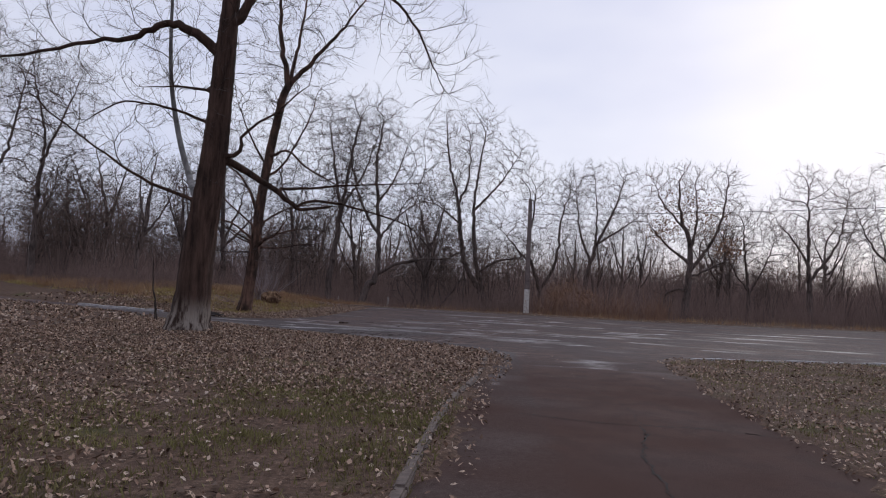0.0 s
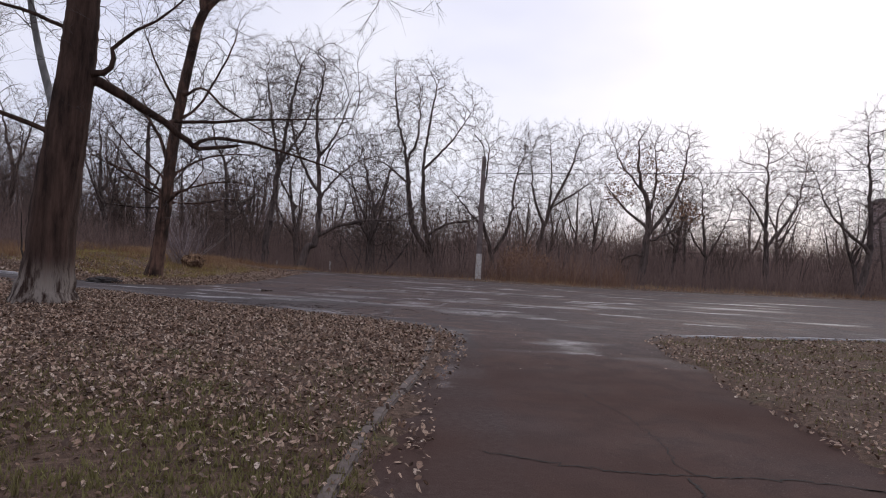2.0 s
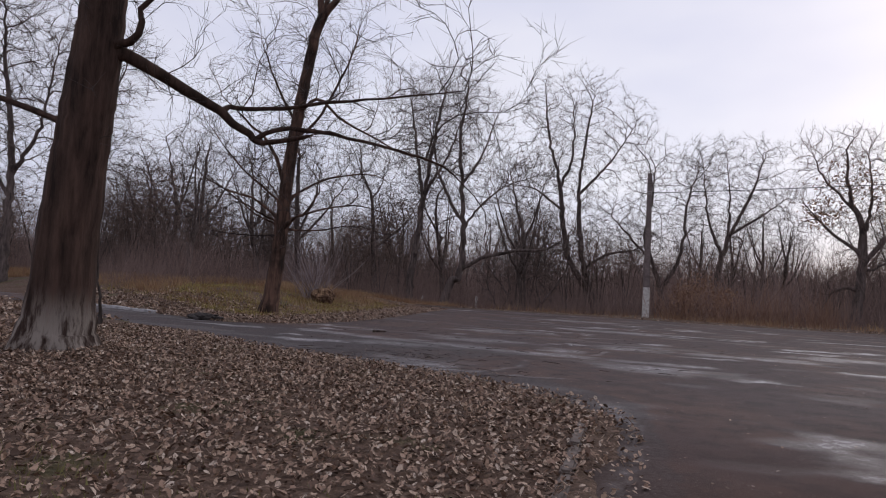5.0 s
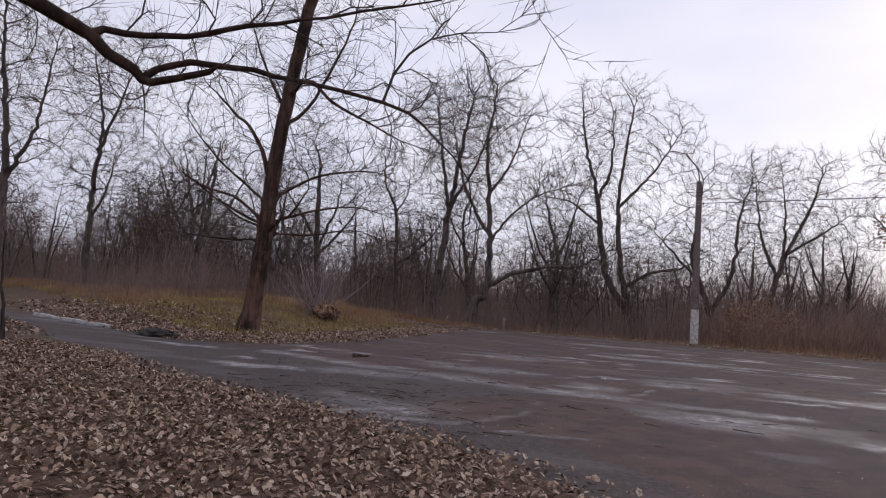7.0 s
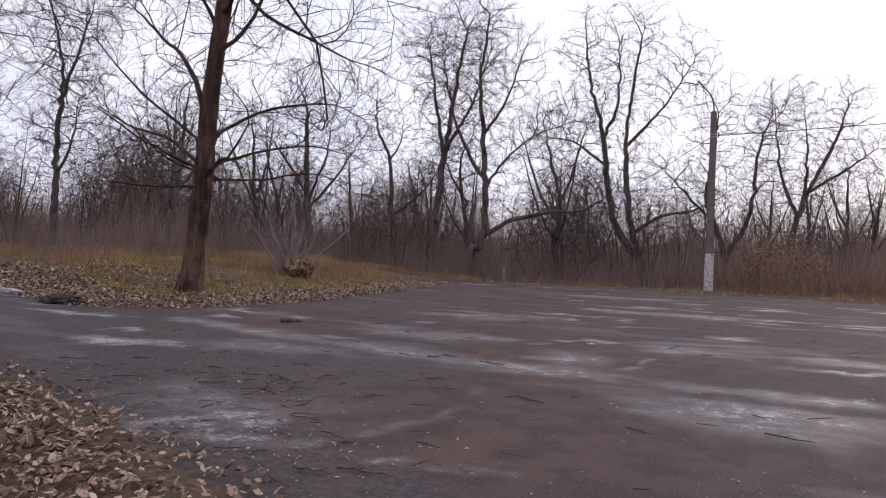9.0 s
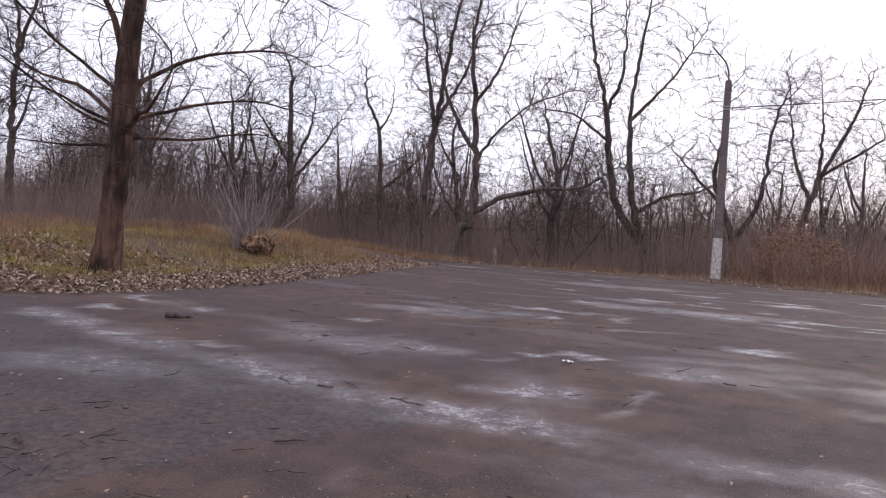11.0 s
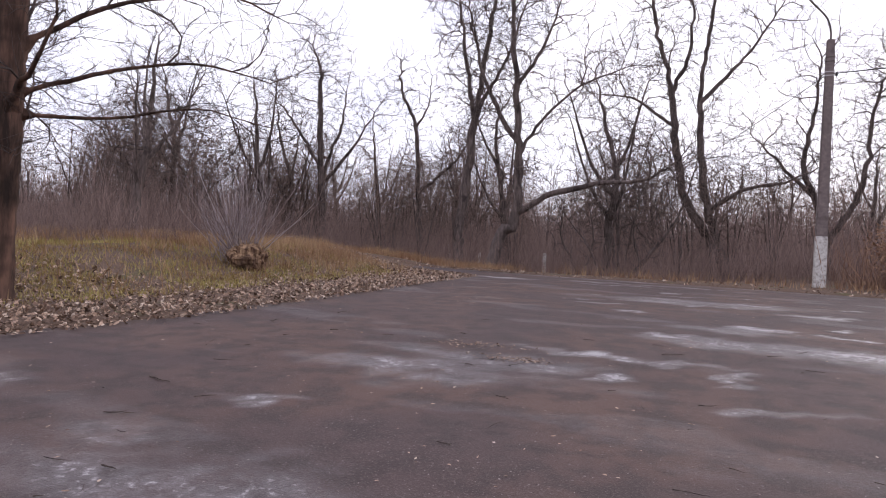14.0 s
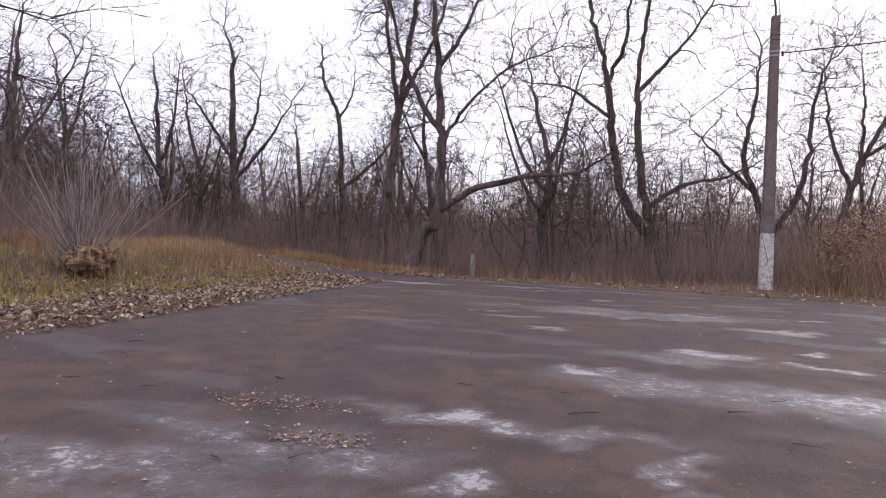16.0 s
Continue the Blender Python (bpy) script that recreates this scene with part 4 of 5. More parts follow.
def plant(kinds, rows, seed, gap, size, open_east, box=(-80, 85, 20, 130), again=False):
    """Copies of the kinds set out at random, in belts at given distances from the asphalt."""
    rng = np.random.default_rng(seed)
    spots = []
    for near, far, count in rows:
        tries = made = 0
        while made < count and tries < 4000:
            tries += 1
            x, y = rng.uniform(box[0], box[1]), rng.uniform(box[2], box[3])
            sd = float(road_distance(x, y))
            if not near < sd < far or y < 34 + 0.12 * abs(x) or (-24 < x < 0 and y < 57) or (x > 0 and y < 54) or (open_east and near < 20 and 2 < x < 18):
                continue
            if any((x - a) ** 2 + (y - b) ** 2 < gap for a, b in spots):
                continue
            spots.append((x, y))
            made += 1
    for n, (x, y) in enumerate(spots):
        k = rng.uniform(*size) * (0.72 if x > 3 else 1.0)
        m = pose(x, y, float(ground_height(x, y)) - 0.1, 0, 0, rng.uniform(0, 360))
        kind = kinds[n % len(kinds)]
        if n < len(kinds) and not again:
            kind.matrix_world = m @ Matrix.Diagonal((k, k, k, 1))
        else:
            twin = copy_thing(kind, m)
            twin.scale = (k, k, k)


plant(kinds, ((7, 20, 14), (20, 45, 34), (45, 80, 26)), 99, 14, (0.75, 1.1), True)
plant(small, ((5, 18, 26), (18, 40, 24)), 98, 7, (0.7, 1.15), False)
plant(small, ((6, 45, 24),), 97, 6, (0.8, 1.15), False, (-62, -26, 42, 80), True)
plant(small, ((4, 40, 26),), 93, 5, (0.8, 1.1), False, (-64, -30, 38, 66), True)
plant(small, ((8, 50, 40),), 95, 6, (0.75, 1.1), False, (-34, 5, 58, 92), True)
plant(small, ((6, 50, 40),), 94, 6, (0.75, 1.05), False, (5, 62, 56, 96), True)
plant(kinds, ((5, 45, 8),), 96, 12, (0.42, 0.66), False, (-66, -28, 48, 85), True)


# ---- undergrowth, grass, leaves ----
def brush(name, count, lo, hi, box, height, mat, label, seed, r0=0.012, keep=None, segs=2, per=16, spread=0.3):
    """Shrubs of fanning stems where the ground lies lo to hi metres off the asphalt."""
    rng = np.random.default_rng(seed)
    x, y = rng.uniform(box[0], box[1], count * 14), rng.uniform(box[2], box[3], count * 14)
    sd = road_distance(x, y)
    ok = (sd > lo) & (sd < hi)
    if keep is not None:
        ok &= keep(x, y)
    x, y = x[ok][:count], y[ok][:count]
    cx, cy = np.repeat(x, per), np.repeat(y, per)
    n = len(cx)
    big = np.repeat(rng.uniform(0.6, 1.1, len(x)) * (1 + 0.3 * ripple(x, y, 4)), per)
    a, lean = rng.uniform(0, 6.283, n), np.abs(rng.normal(0, 0.42, n))
    h = height * big * (0.25 + 0.75 * rng.random(n) ** 1.4)
    bx, by = cx + rng.normal(0, spread, n), cy + rng.normal(0, spread, n)
    P = np.stack([bx, by, ground_height(bx, by) - 0.05], -1)
    D = np.stack([np.cos(a) * lean, np.sin(a) * lean, np.ones(n)], -1)
    P = P + D * (h * rng.uniform(0, 0.5, n) * (rng.random(n) < 0.45))[:, None]
    w = Wood()
    pts, rad = grow(P, unit(D), h, r0 * rng.uniform(0.5, 1.2, n), rng, segs, dict(wander=0.26, lift=0.04), 0.002)
    w.tubes(pts, rad, 3)
    return tagged(new(name, w.mesh(name, mat, False)), label, "undergrowth", kind="stuff")


wild = lambda x, y: ((y > 47) | (x < -17)) & (y > 33)
deep = lambda x, y: (y > 58) | (x < -26)
brush("undergrowth", 1350, 1.8, 11, (-60, 70, 33, 75), 2.6, BRUSH, "dense brown leafless undergrowth at the wood's edge", 1, 0.008, lambda x, y: wild(x, y) & ~((x > -17) & (y < 50)), 2, 16, 0.4)
brush("undergrowth", 4600, 8, 36, (-75, 80, 36, 96), 4.6, BRUSH, "tall brown leafless thicket inside the wood", 2, 0.016, lambda x, y: wild(x, y) & ~((x > -22) & (y < 56)), 1, 16, 0.5)
brush("undergrowth", 5200, 34, 85, (-110, 120, 44, 150), 9.5, BRUSH, "grey-brown thicket deep in the wood", 3, 0.034, deep, 1, 16, 1.0)
brush("russet_shrub", 60, 1.6, 6.5, (4.8, 15, 48.5, 56), 3.0, RUSSET, "russet shrubs with dead leaves beside the lamp post", 4, 0.013, None, 2, 24, 0.5)


def dead_foliage(name, count, clumps, size, mat, label, seed):
    """Small curled dead leaves still hanging on twigs: clumps as x, y, radius, middle height, half height."""
    rng = np.random.default_rng(seed)
    c = np.array(clumps)[rng.integers(0, len(clumps), count)]
    d = unit(rng.normal(size=(count, 3))) * (rng.random(count) ** 0.5)[:, None]
    knot = 0.35 * np.sin(9 * d[:, :1] + c[:, :1]) * np.cos(7 * d[:, 1:2] + c[:, 1:2])
    p = np.stack([c[:, 0] + d[:, 0] * c[:, 2], c[:, 1] + d[:, 1] * c[:, 2], c[:, 3] + c[:, 4] * d[:, 2]], -1) + knot * d
    p[:, 2] = np.maximum(p[:, 2] + ground_height(p[:, 0], p[:, 1]), 0.15)
    a, b = unit(rng.normal(size=(count, 3))), rng.normal(size=(count, 3))
    b = unit(np.cross(a, b))
    s = (size * rng.uniform(0.6, 1.4, count))[:, None]
    v = np.stack([p - a * s, p + b * s * 0.45, p + a * s, p - b * s * 0.45 + np.cross(a, b) * s * 0.3], 1).reshape(-1, 3)
    k = np.arange(count)[:, None] * 4
    return tagged(new(name, mesh_from(name, v, [np.concatenate([k + np.array([0, 1, 2]), k + np.array([0, 2, 3])])], mat)), label, "foliage", kind="stuff")


dead_foliage("dead_foliage", 2600, [(6.6, 50.6, 0.9, 1.5, 1.0), (7.6, 50.8, 1.1, 1.9, 1.3), (9.0, 51.2, 1.0, 1.3, 0.9)], 0.06, DEAD_LEAF, "russet dead leaves hanging in the shrubs", 44)
dead_foliage("dead_foliage", 1500, [(17.9, 58.2, 2.4, 9.6, 2.4), (20.6, 58.0, 1.9, 9.0, 2.6), (16.4, 58.0, 1.6, 7.6, 1.4), (22.0, 57.4, 1.4, 6.2, 1.2)], 0.11, DEAD_LEAF, "withered brown leaves left in the gnarled crown", 45)


def grass(name, count, box, keep, height, width, mat, label, seed):
    rng = np.random.default_rng(seed)
    x, y = rng.uniform(box[0], box[1], count), rng.uniform(box[2], box[3], count)
    ok = keep(x, y, rng.random(count))
    x, y = x[ok], y[ok]
    n = len(x)
    z = ground_height(x, y)
    a, h = rng.uniform(0, 6.283, n), height * rng.uniform(0.4, 1.2, n) * (1 + 0.35 * ripple(x, y, 1.6))
    side = np.stack([np.cos(a), np.sin(a), np.zeros(n)], -1) * (width * rng.uniform(0.6, 1.3, n))[:, None]
    base = np.stack([x, y, z - 0.01], -1)
    b, lean = rng.uniform(0, 6.283, n), rng.uniform(0.05, 0.75, n)
    tip = base + np.stack([np.cos(b) * lean * h, np.sin(b) * lean * h, h * (1 - 0.25 * lean)], -1)
    v = np.stack([base - side, base + side, tip], 1).reshape(-1, 3)
    return tagged(new(name, mesh_from(name, v, [np.arange(3 * n).reshape(-1, 3)], mat)), label, "grass", kind="stuff")


def lawn_keep(x, y, u):
    return (road_distance(x, y) > 0.15) & (u < np.clip(0.5 + 0.9 * ripple(x, y, 1.3), 0.03, 1))


grass("grass", 130000, (-9, 1.4, 2.5, 12), lambda x, y, u: lawn_keep(x, y, u / (0.12 + 1.3 * np.exp(-((x + 0.7) / 2.3) ** 2 - ((y - 6.2) / 2.6) ** 2))), 0.085, 0.009, LAWN, "thin olive winter grass among leaves", 5)
grass("grass", 70000, (5, 17, 3, 20), lawn_keep, 0.07, 0.007, LAWN, "thin olive winter grass by the path", 6)
grass("grass", 90000, (-30, -9, 28, 48), lambda x, y, u: (road_distance(x, y) > 2.0) & (u < np.clip(0.6 + 0.8 * ripple(x, y, 1.8), 0.1, 1)), 0.17, 0.012, BANK, "yellow-brown grass on the low bank", 7)
grass("dry_grass", 170000, (-40, -8, 28, 56), lambda x, y, u: (road_distance(x, y) > np.where(y > 40, 1.0, 2.6)) & (u < np.clip(-0.08 + 0.95 * ripple(y, x, 2.6) + 0.07 * (-x - 14.5) + 0.16 * np.maximum(0, y - 40), 0.03, 1)), 0.45, 0.012, STRAW, "tall dry orange grass on the low bank", 8)
grass("dry_grass", 160000, (-30, 60, 44, 70), lambda x, y, u: (road_distance(x, y) > 0.8) & (road_distance(x, y) < 4.5) & (y > 44.5) & (u < np.clip(0.16 + 0.8 * ripple(x, y, 2.0), 0.02, 1)), 0.46, 0.013, STRAW, "tall dry orange grass along the far verge", 9)


def leaves(name, count, box, keep, size, label, seed, lift=0.02, flat=0.5):
    """Curled fallen leaves, each a folded blade of two faces."""
    rng = np.random.default_rng(seed)
    x, y = rng.uniform(box[0], box[1], count), rng.uniform(box[2], box[3], count)
    ok = keep(x, y, rng.random(count))
    x, y = x[ok], y[ok]
    n = len(x)
    s = size * rng.uniform(0.55, 1.35, n)
    z = np.maximum(ground_height(x, y), 0.004) + rng.uniform(0.004, lift, n)
    shape = np.array([(-0.5, 0, 0), (-0.2, 0.36, 0.1), (0.25, 0.27, 0.12), (0.55, 0, 0.03), (0.25, -0.27, 0.12), (-0.2, -0.36, 0.1)])
    p = shape[None] * np.stack([s, s * rng.uniform(0.55, 1.05, n), s * rng.uniform(-0.9, 1.6, n)], -1)[:, None]
    a, tx, ty = rng.uniform(0, 6.283, n), rng.normal(0, flat, n), rng.normal(0, flat, n)
    c, si = np.cos(tx)[:, None], np.sin(tx)[:, None]
    p = np.stack([p[..., 0], p[..., 1] * c - p[..., 2] * si, p[..., 1] * si + p[..., 2] * c], -1)
    c, si = np.cos(ty)[:, None], np.sin(ty)[:, None]
    p = np.stack([p[..., 0] * c + p[..., 2] * si, p[..., 1], -p[..., 0] * si + p[..., 2] * c], -1)
    c, si = np.cos(a)[:, None], np.sin(a)[:, None]
    p = np.stack([p[..., 0] * c - p[..., 1] * si, p[..., 0] * si + p[..., 1] * c, p[..., 2]], -1)
    low = np.minimum(p[..., 2].min(1), 0)
    p += np.stack([x, y, z - low * 0.7], -1)[:, None]
    o = np.arange(n)[:, None] * 6
    f = np.concatenate([o + np.array([0, 3, 2, 1]), o + np.array([0, 5, 4, 3])])
    return tagged(new(name, mesh_from(name, p.reshape(-1, 3), [f], LEAF)), label, "leaves", kind="stuff")


def near_bank(x, y, u):
    sd = road_distance(x, y)
    thick = np.clip(0.5 + 0.06 * (np.maximum(y, 3.5) - 8) + 0.4 * ripple(x, y, 1.5), 0.12, 1)
    thick = thick * (1 - 0.7 * np.exp(-((x + 0.4) / 2.0) ** 2 - ((y - 6.0) / 2.2) ** 2))
    return (sd > -0.25) & (u < thick * np.where(sd < 0.25, 0.35, 1))


leaves("fallen_leaves", 128000, (-11, 2.2, 2.5, 22), near_bank, 0.058, "thick carpet of curled brown and pale fallen leaves", 14, 0.035, 0.5)
leaves("fallen_leaves", 16000, (-11, 1.2, -10, 2.5), near_bank, 0.065, "fallen leaves on the grass beside the path", 20, 0.03)
leaves("fallen_leaves", 9000, (4.8, 16, -10, 3), near_bank, 0.065, "fallen leaves on the grass beside the path", 21, 0.03)
leaves("fallen_leaves", 16000, (-30, -11, 8, 34), near_bank, 0.12, "fallen leaves under the trees", 15, 0.04)
leaves("fallen_leaves", 38000, (4.8, 16, 3, 20.5), lambda x, y, u: (road_distance(x, y) > -0.15) & (u < np.clip(0.5 + 0.5 * ripple(x, y, 1.4), 0.15, 1)), 0.055, "scattered fallen leaves on the grass", 16, 0.03)
leaves("fallen_leaves", 42000, (-18, -6.2, 24.5, 49), lambda x, y, u: (road_distance(x, y) > -0.3) & (u < 1.15 - 0.21 * road_distance(x, y)), 0.08, "drift of pale fallen leaves along the asphalt edge", 17, 0.05)
leaves("fallen_leaves", 5000, (-14, 40, 44, 52), lambda x, y, u: (road_distance(x, y) > -0.4) & (road_distance(x, y) < 1.4), 0.10, "fallen leaves along the far verge", 18, 0.04)
leaves("fallen_leaves", 8000, (-9, 9, 12, 47), lambda x, y, u: (road_distance(x, y) < -0.1) & (u < 0.3 + 0.5 * ripple(x, y, 1.4)), 0.032, "loose leaves and chips on the asphalt", 19, 0.008, 0.15)


for n, (cx, cy, a, b) in enumerate(((-1.9, 30.95, 0.55, 0.22), (-1.05, 30.2, 0.35, 0.15), (-2.8, 20.2, 1.6, 0.7), (-0.6, 18.9, 0.9, 0.4))):
    leaves("leaf_scraps", 1600, (cx - 2 * a, cx + 2 * a, cy - 2 * b, cy + 2 * b), lambda x, y, u: u < 0.75 * np.exp(-((x - cx) / a) ** 2 - ((y - cy) / b) ** 2), 0.03,
           "small drift of leaf scraps on the asphalt", 30 + n, 0.01, 0.2)
rng = np.random.default_rng(52)
w = Wood()
n = 300
x, y = rng.normal(-2.2, 1.6, n), rng.normal(20.2, 1.0, n)
x[220:], y[220:] = rng.uniform(-6, 5, 80), rng.uniform(22, 34, 80)
ok = road_distance(x, y) < -0.1
x, y = x[ok], y[ok]
a = rng.normal(0, 0.8, len(x))
P = np.stack([x, y, np.full(len(x), 0.016)], -1)
pts, rad = grow(P, np.stack([np.cos(a), np.sin(a), 0 * a], -1), rng.uniform(0.05, 0.26, len(x)), rng.uniform(0.002, 0.0055, len(x)), rng, 3, dict(wander=0.16, lift=0.0), 0.0015)
pts[..., 2] = np.maximum(pts[..., 2], 0.014)
w.tubes(pts, rad, 4)
tagged(new("twig_litter", w.mesh("twig_litter", STICK)), "fine dark broken twigs littering the asphalt", "twigs", kind="stuff")


# ---- lamp post, cables, bollards ----
def box_taper(w0, d0, w1, d1, z0, z1, bevel):
    bm = bmesh.new()
    bmesh.ops.create_cube(bm, size=1)
    for v in bm.verts:
        hi = v.co.z > 0
        v.co.x *= w1 if hi else w0
        v.co.y *= d1 if hi else d0
        v.co.z = z1 if hi else z0
    bmesh.ops.bevel(bm, geom=bm.edges[:], offset=bevel, segments=2, affect='EDGES')
    return bm


def tube_mesh(name, pts, r, mat, sides=8):
    w = Wood()
    w.tube(pts, np.full(len(pts), r), sides)
    return w.mesh(name, mat)


POLE = (4.35, 50.0, 0.02)
lamp = thing("lamp_post", POLE, "tall tapered concrete lamp post with a limewashed foot", "lamp post")
part("shaft", box_taper(0.38, 0.32, 0.265, 0.22, 1.85, 8.95, 0.03), CONCRETE, lamp)
part("painted_foot", box_taper(0.425, 0.36, 0.392, 0.332, -0.15, 1.87, 0.03), LIME, lamp, "flaking limewashed foot")
part_mesh("arm", tube_mesh("arm", spline([(0.0, 0, 8.8), (-0.02, 0, 9.3), (-0.16, 0, 9.75), (-0.48, 0, 10.15), (-0.82, 0, 10.55)], 16), 0.035, STEEL), lamp, "rusty curved steel lamp arm")
for z in (7.65, 7.78, 8.15, 8.3):
    w = 0.38 + (0.265 - 0.38) * (z - 1.85) / 7.1
    part("band", box_taper(w + 0.03, w - 0.04, w + 0.03, w - 0.04, z - 0.025, z + 0.025, 0.006), STEEL if z > 8 else KERB_PALE, lamp, "metal cable band")
part("insulator", box_taper(0.06, 0.06, 0.08, 0.08, 7.62, 7.78, 0.015), BLACK, lamp).location = (0.24, 0, 0)


def cable(name, a, b, sag, label):
    f = np.linspace(0, 1, 40)[:, None]
    pts = np.array(a) * (1 - f) + np.array(b) * f
    pts[:, 2] -= sag * 4 * (f * (1 - f))[:, 0]
    ob = new(name, tube_mesh(name, pts - np.array(a), 0.018, BLACK, 6))
    ob.location = a
    return tagged(ob, label, "cable")


cable("overhead_cable", (4.55, 50, 7.75), (52, 41.5, 10.6), 0.5, "black overhead cable strung from the lamp post")
cable("overhead_cable", (4.2, 50.1, 7.68), (-4.6, 92, 7.9), 0.25, "black overhead cable running off into the wood")

for x, y, h in ((-7.45, 56.3, 1.15), (-13.5, 63.0, 1.0), (-18.6, 70.0, 1.35)):
    post = thing("bollard", (x, y, float(ground_height(x, y)) - 0.05), "short whitewashed concrete verge post", "bollard", "verge posts")
    part("post", box_taper(0.19, 0.15, 0.17, 0.13, -0.1, h, 0.02), LIME, post)
    part("cap", box_taper(0.175, 0.135, 0.16, 0.12, h + 0.001, h + 0.05, 0.02), LIME, post)


# ---- stump with a fan of shoots ----
rng = np.random.default_rng(41)
SX, SY = -12.0, 38.5
SZ = float(ground_height(SX, SY))
stump = thing("tree_stump", (SX + 0.1, SY, SZ), "rotten upturned tree stump with frayed brown wood", "stump")
bm = bmesh.new()
bmesh.ops.create_icosphere(bm, subdivisions=4, radius=0.5)
for v in bm.verts:
    n1 = noise.noise(v.co * 3.2) * 0.34 + noise.noise(v.co * 9.0) * 0.16
    v.co *= 1 + n1
    v.co.x *= 1.25
    v.co.z = (v.co.z + 0.36) * 0.86
part("root_mass", bm, ROT, stump)
w = Wood()
for _ in range(46):
    a, e = rng.uniform(0, 6.283), rng.uniform(-0.1, 1.2)
    d = np.array([math.cos(a) * math.cos(e), math.sin(a) * math.cos(e), math.sin(e)])
    p = np.array([0, 0, 0.33]) + d * np.array([0.5, 0.42, 0.34])
    pts = [p + d * f * rng.uniform(0.1, 0.3) + rng.normal(0, 0.03, 3) for f in (0, 0.4, 1)]
    w.tube(pts, [0.03, 0.02, 0.005], 5)
part_mesh("root", w.mesh("root", ROT), stump)

shoots = thing("bush", (SX - 0.75, SY + 0.5, float(ground_height(SX - 0.75, SY + 0.5)) - 0.05), "leafless bush of long pale reddish shoots", "bush")
w, tw = Wood(), Wood()
cfg = dict(CROWN, count=(3, 3, 3, 3), ratio=(0.3, 0.35, 0.4, 0.4), angle=(12, 35), up=0.1, lift=0.05, wander=0.06, thin=0.006, least=0.2)
a, lean = rng.uniform(0, 6.283, 80), rng.uniform(0.05, 1.25, 80)
d = unit(np.stack([np.cos(a) * lean, np.sin(a) * lean * 0.7, np.ones(80)], -1))
p = np.stack([rng.normal(0, 0.3, 80), rng.normal(0, 0.2, 80), np.zeros(80)], -1)
L = rng.uniform(1.5, 3.7, 80)
pts, rad = grow(p, d, L, rng.uniform(0.012, 0.024, 80), rng, 6, cfg, 0.005)
w.tubes(pts, rad, 4)
sprout(w, tw, pts, rad, L, rng, 2, cfg, 0.25)
part_mesh("stem", w.mesh("stem", SHOOT), shoots)
part_mesh("crown", tw.mesh("crown", SHOOT), shoots)


# ---- kerbs ----
def kerb_line(name, pts, width, mat, label, proud, seed):
    rng = np.random.default_rng(seed)
    top = thing(name, (pts[0][0], pts[0][1], 0), label, "kerb")
    tagged(top, kind="structure")
    line = spline([(a, b, 0) for a, b in pts], 400)
    run = np.concatenate([[0], np.cumsum(np.linalg.norm(np.diff(line, axis=0), axis=1))])
    shared = [box_taper(0.98, width, 0.97, width * 0.9, -0.16, 0.0, 0.018) for _ in range(1)]
    me = bpy.data.meshes.new("kerb_stone")
    shared[0].to_mesh(me)
    shared[0].free()
    me.materials.append(mat)
    for s in np.arange(0.5, run[-1] - 0.4, 1.0):
        if rng.random() < 0.15:
            continue
        p = np.array([np.interp(s, run, line[:, i]) for i in range(2)])
        q = np.array([np.interp(s + 0.3, run, line[:, i]) for i in range(2)])
        ob = new("kerb_stone", me)
        ob.parent = top
        ob.matrix_local = pose(p[0] - pts[0][0], p[1] - pts[0][1], proud + rng.uniform(-0.02, 0.012), rng.normal() * 2, rng.normal() * 0.7,
                               math.degrees(math.atan2(q[1] - p[1], q[0] - p[0])) + rng.normal() * 0.8)
    return top


kerb_line("kerb", [(0.85, -8), (0.98, 4), (1.12, 8.3), (1.45, 11.5), (1.6, 15.2)], 0.13, KERB, "sunken worn concrete kerb beside the path", 0.068, 1)
kerb_line("kerb", [(7.3, 17.75), (13.4, 19.4), (24, 22.6), (40, 27.0)], 0.16, KERB_PALE, "pale concrete kerb along the road", 0.06, 2)
kerb_line("kerb", [(-19.3, 29.75), (-16, 28.35), (-12.9, 27.0)], 0.2, KERB_PALE, "pale concrete kerb beside the muddy track", 0.09, 3)


# ---- cracks, sticks, litter ----
def ribbon(name, pts, width, mat, label, seed):
    rng = np.random.default_rng(seed)
    line = spline([(a, b, 0) for a, b in pts], 14 * len(pts))
    line[:, :2] += rng.normal(0, 0.022, (len(line), 2))
    tan = np.gradient(line, axis=0)
    nrm = np.stack([-tan[:, 1], tan[:, 0], 0 * tan[:, 0]], -1)
    nrm /= np.linalg.norm(nrm, axis=1)[:, None] + 1e-9
    wd = width * rng.uniform(0.35, 1.2, len(line))[:, None]
    z = 0.006 * ripple(line[:, 0], line[:, 1], 2.5) + 0.006
    line[:, 2] = z
    v = np.concatenate([line - nrm * wd, line + nrm * wd])
    k = len(line)
    i = np.arange(k - 1)
    ob = new(name, mesh_from(name, v, [np.stack([i, i + 1, i + 1 + k, i + k], -1)], mat))
    return tagged(ob, label, "crack", kind="structure")


ribbon("crack", [(2.1, 7.9), (3.0, 7.6), (3.7, 7.55), (4.6, 7.55), (5.4, 7.3)], 0.012, CRACK, "dark crack across the asphalt path", 1)
ribbon("crack", [(3.65, 7.5), (3.6, 6.9), (3.35, 6.0), (3.3, 5.2), (3.25, 3.8), (3.5, 2.0)], 0.014, CRACK, "dark crack along the asphalt path", 2)
ribbon("crack", [(3.7, 7.6), (3.75, 9.2), (3.4, 11.0)], 0.006, CRACK, "fine crack along the asphalt path", 3)


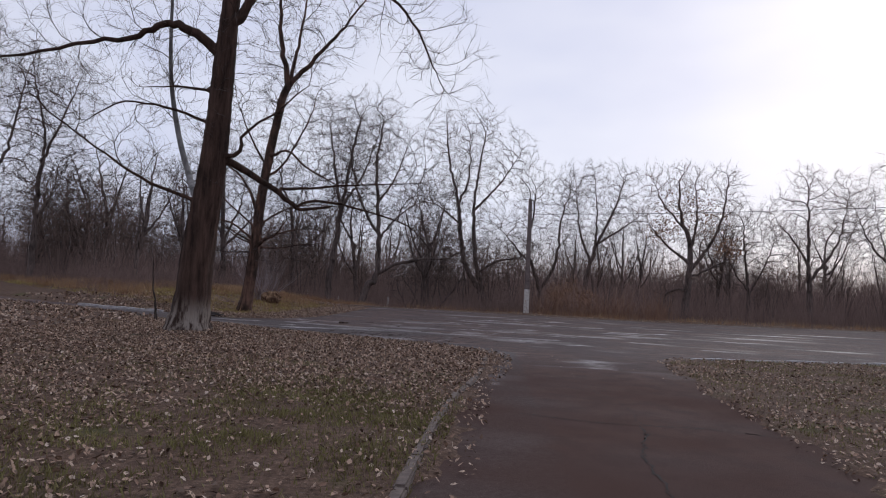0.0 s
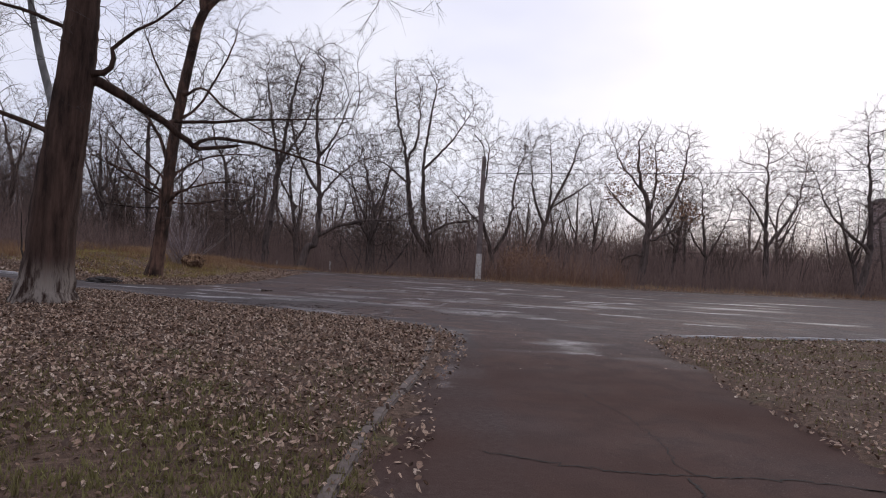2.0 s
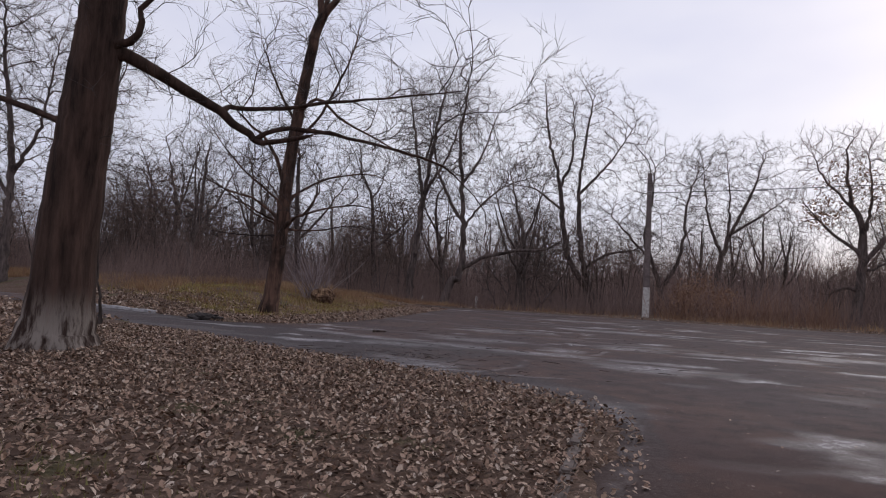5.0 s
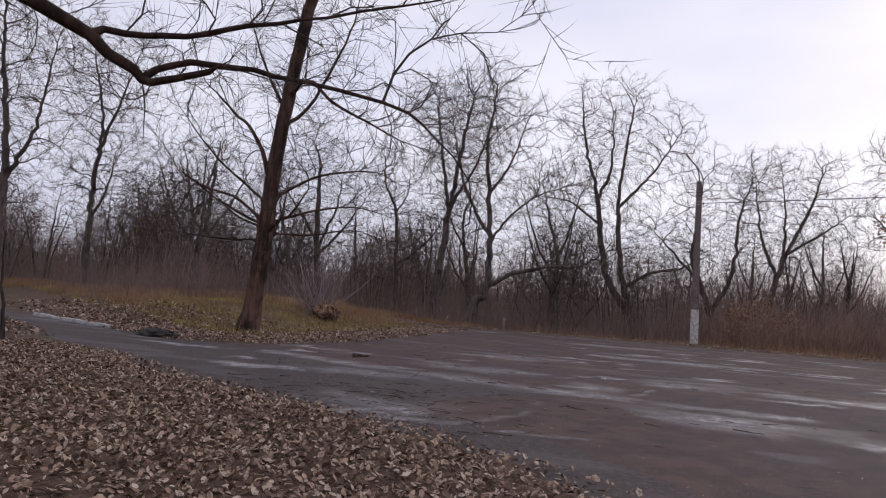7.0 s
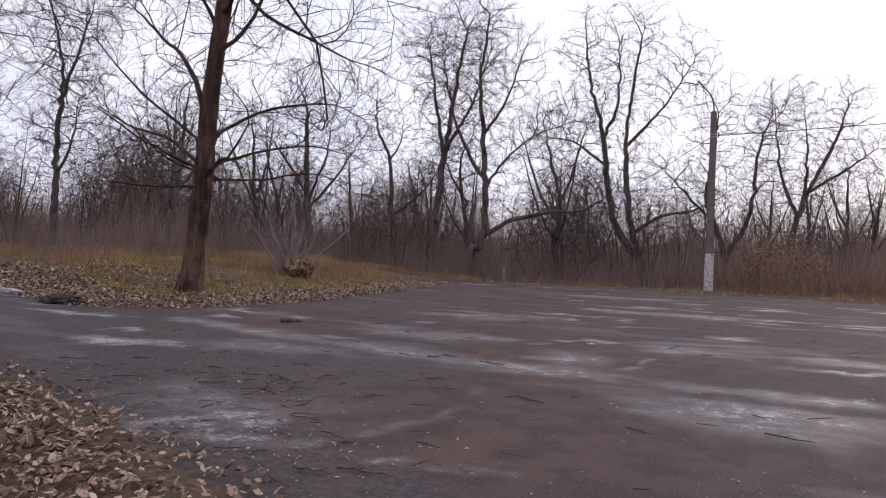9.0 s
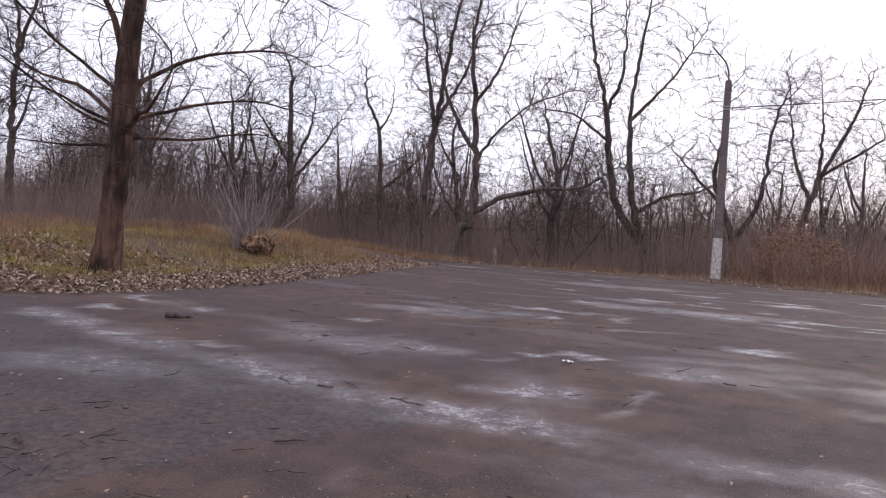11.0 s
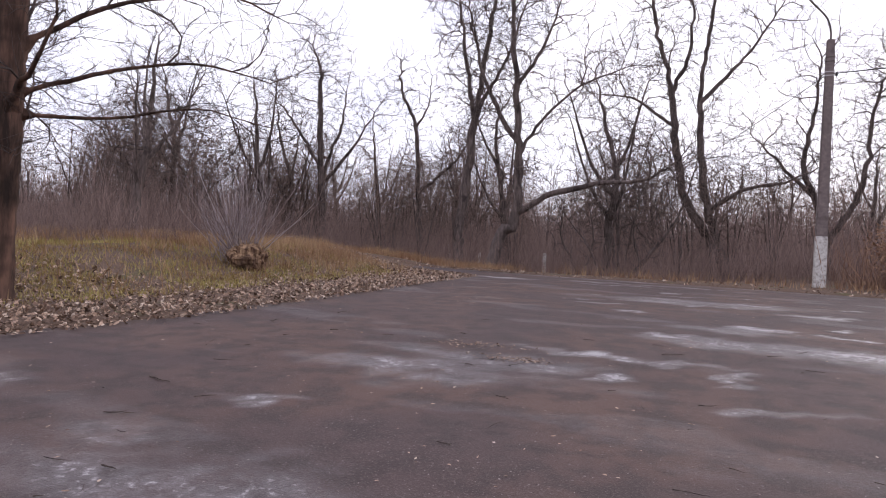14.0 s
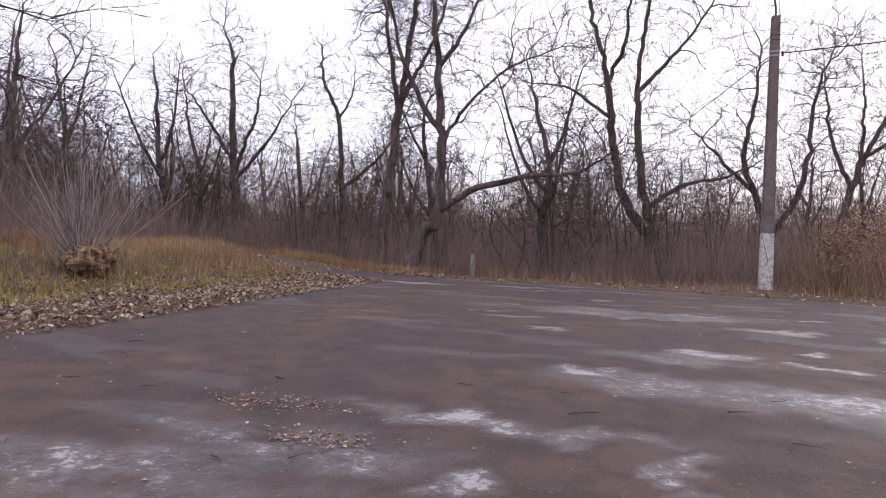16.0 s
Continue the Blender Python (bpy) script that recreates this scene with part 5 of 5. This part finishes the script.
def stick(x, y, length, r, turn, seed, forks=2):
    rng = np.random.default_rng(seed)
    top = Wood()
    z = 0.012 + r
    k = 7
    f = np.linspace(-0.5, 0.5, k)
    pts = np.stack([f * length, rng.normal(0, 0.04, k) * length, np.full(k, r)], -1)
    top.tube(pts, np.linspace(r, r * 0.45, k), 6)
    for _ in range(forks):
        i = rng.integers(1, k - 2)
        d = np.array([rng.uniform(0.5, 1), rng.choice([-1, 1]) * rng.uniform(0.3, 0.8), 0.05])
        top.tube([pts[i], pts[i] + d * length * 0.12, pts[i] + d * length * 0.3 + np.array([0, 0, 0.01])], [r * 0.6, r * 0.5, r * 0.25], 5)
    ob = new("stick", top.mesh("stick", STICK))
    ob.matrix_world = pose(x, y, 0.008, 0, 0, turn)
    return tagged(ob, "dark broken twig lying on the asphalt", "stick", "fallen twigs")


chunk = stick(-4.36, 25.46, 0.42, 0.045, 12, 1, 1)
tagged(chunk, "short thick black piece of branch on the asphalt")
for n, (x, y) in enumerate(((-3.3, 19.9), (-0.52, 18.7), (-1.0, 20.1), (0.0, 18.5), (-0.1, 18.25), (0.28, 18.6), (-3.1, 20.3), (-2.7, 21.1), (-1.7, 20.9), (0.86, 21.1),
                            (1.86, 20.4), (3.0, 20.7), (3.4, 21.6), (2.9, 21.4), (-0.3, 21.7), (-1.2, 23.1), (-0.8, 23.1), (-0.65, 23.3), (0.02, 23.0), (-0.85, 25.3))):
    stick(x, y, rngs.uniform(0.12, 0.42), rngs.uniform(0.004, 0.009), rngs.uniform(-40, 40), 100 + n)
for n, (x, y) in enumerate(((-2.1, 25.5), (2.7, 25.4), (-4.0, 30.9), (-2.3, 31.7), (-1.4, 29.6), (0.62, 31.7), (-0.6, 28.35), (-3.6, 27.3), (-3.0, 26.35), (-0.55, 26.9),
                            (-3.8, 21.2), (-2.2, 20.4), (-1.5, 20.3), (-0.7, 19.6), (-4.4, 20.8), (-5.2, 22.8), (-0.2, 19.2), (-2.0, 21.8))):
    stick(x, y, rngs.uniform(0.12, 0.42), rngs.uniform(0.004, 0.008), rngs.uniform(-50, 50), 200 + n)

bm = bmesh.new()
bmesh.ops.create_grid(bm, x_segments=5, y_segments=4, size=0.06)
for v in bm.verts:
    v.co.z = 0.02 + 0.025 * noise.noise(v.co * 30)
    v.co.y *= 0.6
paper = part("paper_scrap", bm, PAPER)
paper.location = (0.98, 25.6, 0.012)
tagged(paper, "small crumpled white paper scrap on the asphalt", "litter")

bm = bmesh.new()
bmesh.ops.create_icosphere(bm, subdivisions=4, radius=1)
for v in bm.verts:
    v.co *= 1 + 0.35 * noise.noise(v.co * 2.5) + 0.2 * noise.noise(v.co * 7)
    v.co = Vector((v.co.x * 0.6, v.co.y * 0.3, max(v.co.z, -0.3) * 0.16))
heap = part("mud_heap", bm, MUD)
heap.location = (-10.3, 25.9, 0.03)
tagged(heap, "low heap of wet dark mud by the track", "mud heap")


# ---- block of flats far behind the trees ----
block = thing("apartment_building", (102, 118, 0), "five-storey pinkish panel block of flats seen between trees", "building", turn=-24)
bm = bmesh.new()
bmesh.ops.create_cube(bm, size=1)
for v in bm.verts:
    v.co = Vector((v.co.x * 42, v.co.y * 12, (v.co.z + 0.5) * 15.5))
part("wall", bm, PANEL, block)
bm = bmesh.new()
bmesh.ops.create_cube(bm, size=1)
for v in bm.verts:
    v.co = Vector((v.co.x * 42.8, v.co.y * 12.8, 15.5 + (v.co.z + 0.5) * 0.7))
part("roof", bm, CONCRETE, block)
frame_me = pane_me = None
for floor_no in range(5):
    for col in range(12):
        bm = None
        if frame_me is None:
            fb = box_taper(1.9, 0.16, 1.9, 0.16, -0.8, 0.8, 0.03)
            frame_me = bpy.data.meshes.new("window")
            fb.to_mesh(frame_me)
            fb.free()
            frame_me.materials.append(LIME)
            pb = box_taper(1.66, 0.06, 1.66, 0.06, -0.68, 0.68, 0.02)
            pane_me = bpy.data.meshes.new("pane")
            pb.to_mesh(pane_me)
            pb.free()
            pane_me.materials.append(PANE)
        win = new("window", frame_me)
        win.parent = block
        win.location = (-19.2 + col * 3.5, -6.03, 2.0 + floor_no * 3.0)
        pane = new("pane", pane_me)
        pane.parent = win
        pane.location = (0, -0.07, 0)


# ---- lattice pylon far off ----
pylon = thing("power_pylon", (-178, 260, 0), "grey steel lattice power pylon far behind the wood", "pylon")
for sx in (-1, 1):
    for sy in (-1, 1):
        part_mesh("leg", tube_mesh("leg", np.array([(3.2 * sx, 3.2 * sy, -1), (1.2 * sx, 1.2 * sy, 20), (0.3 * sx, 0.3 * sy, 36)], float), 0.16, STEEL, 5), pylon)
for z in (6, 12, 18, 24, 30):
    half = 3.2 - 0.095 * z
    for turn in (0, 90):
        bar = part_mesh("brace", tube_mesh("brace", np.array([(-half, -half, z), (half, -half, z + 5), (half, half, z + 5)], float), 0.09, STEEL, 4), pylon)
        bar.rotation_euler = (0, 0, radians(turn))
for z in (24, 29, 34):
    part_mesh("cross_arm", tube_mesh("cross_arm", np.array([(-5.5, 0, z), (0, 0, z + 0.8), (5.5, 0, z)], float), 0.14, STEEL, 5), pylon)
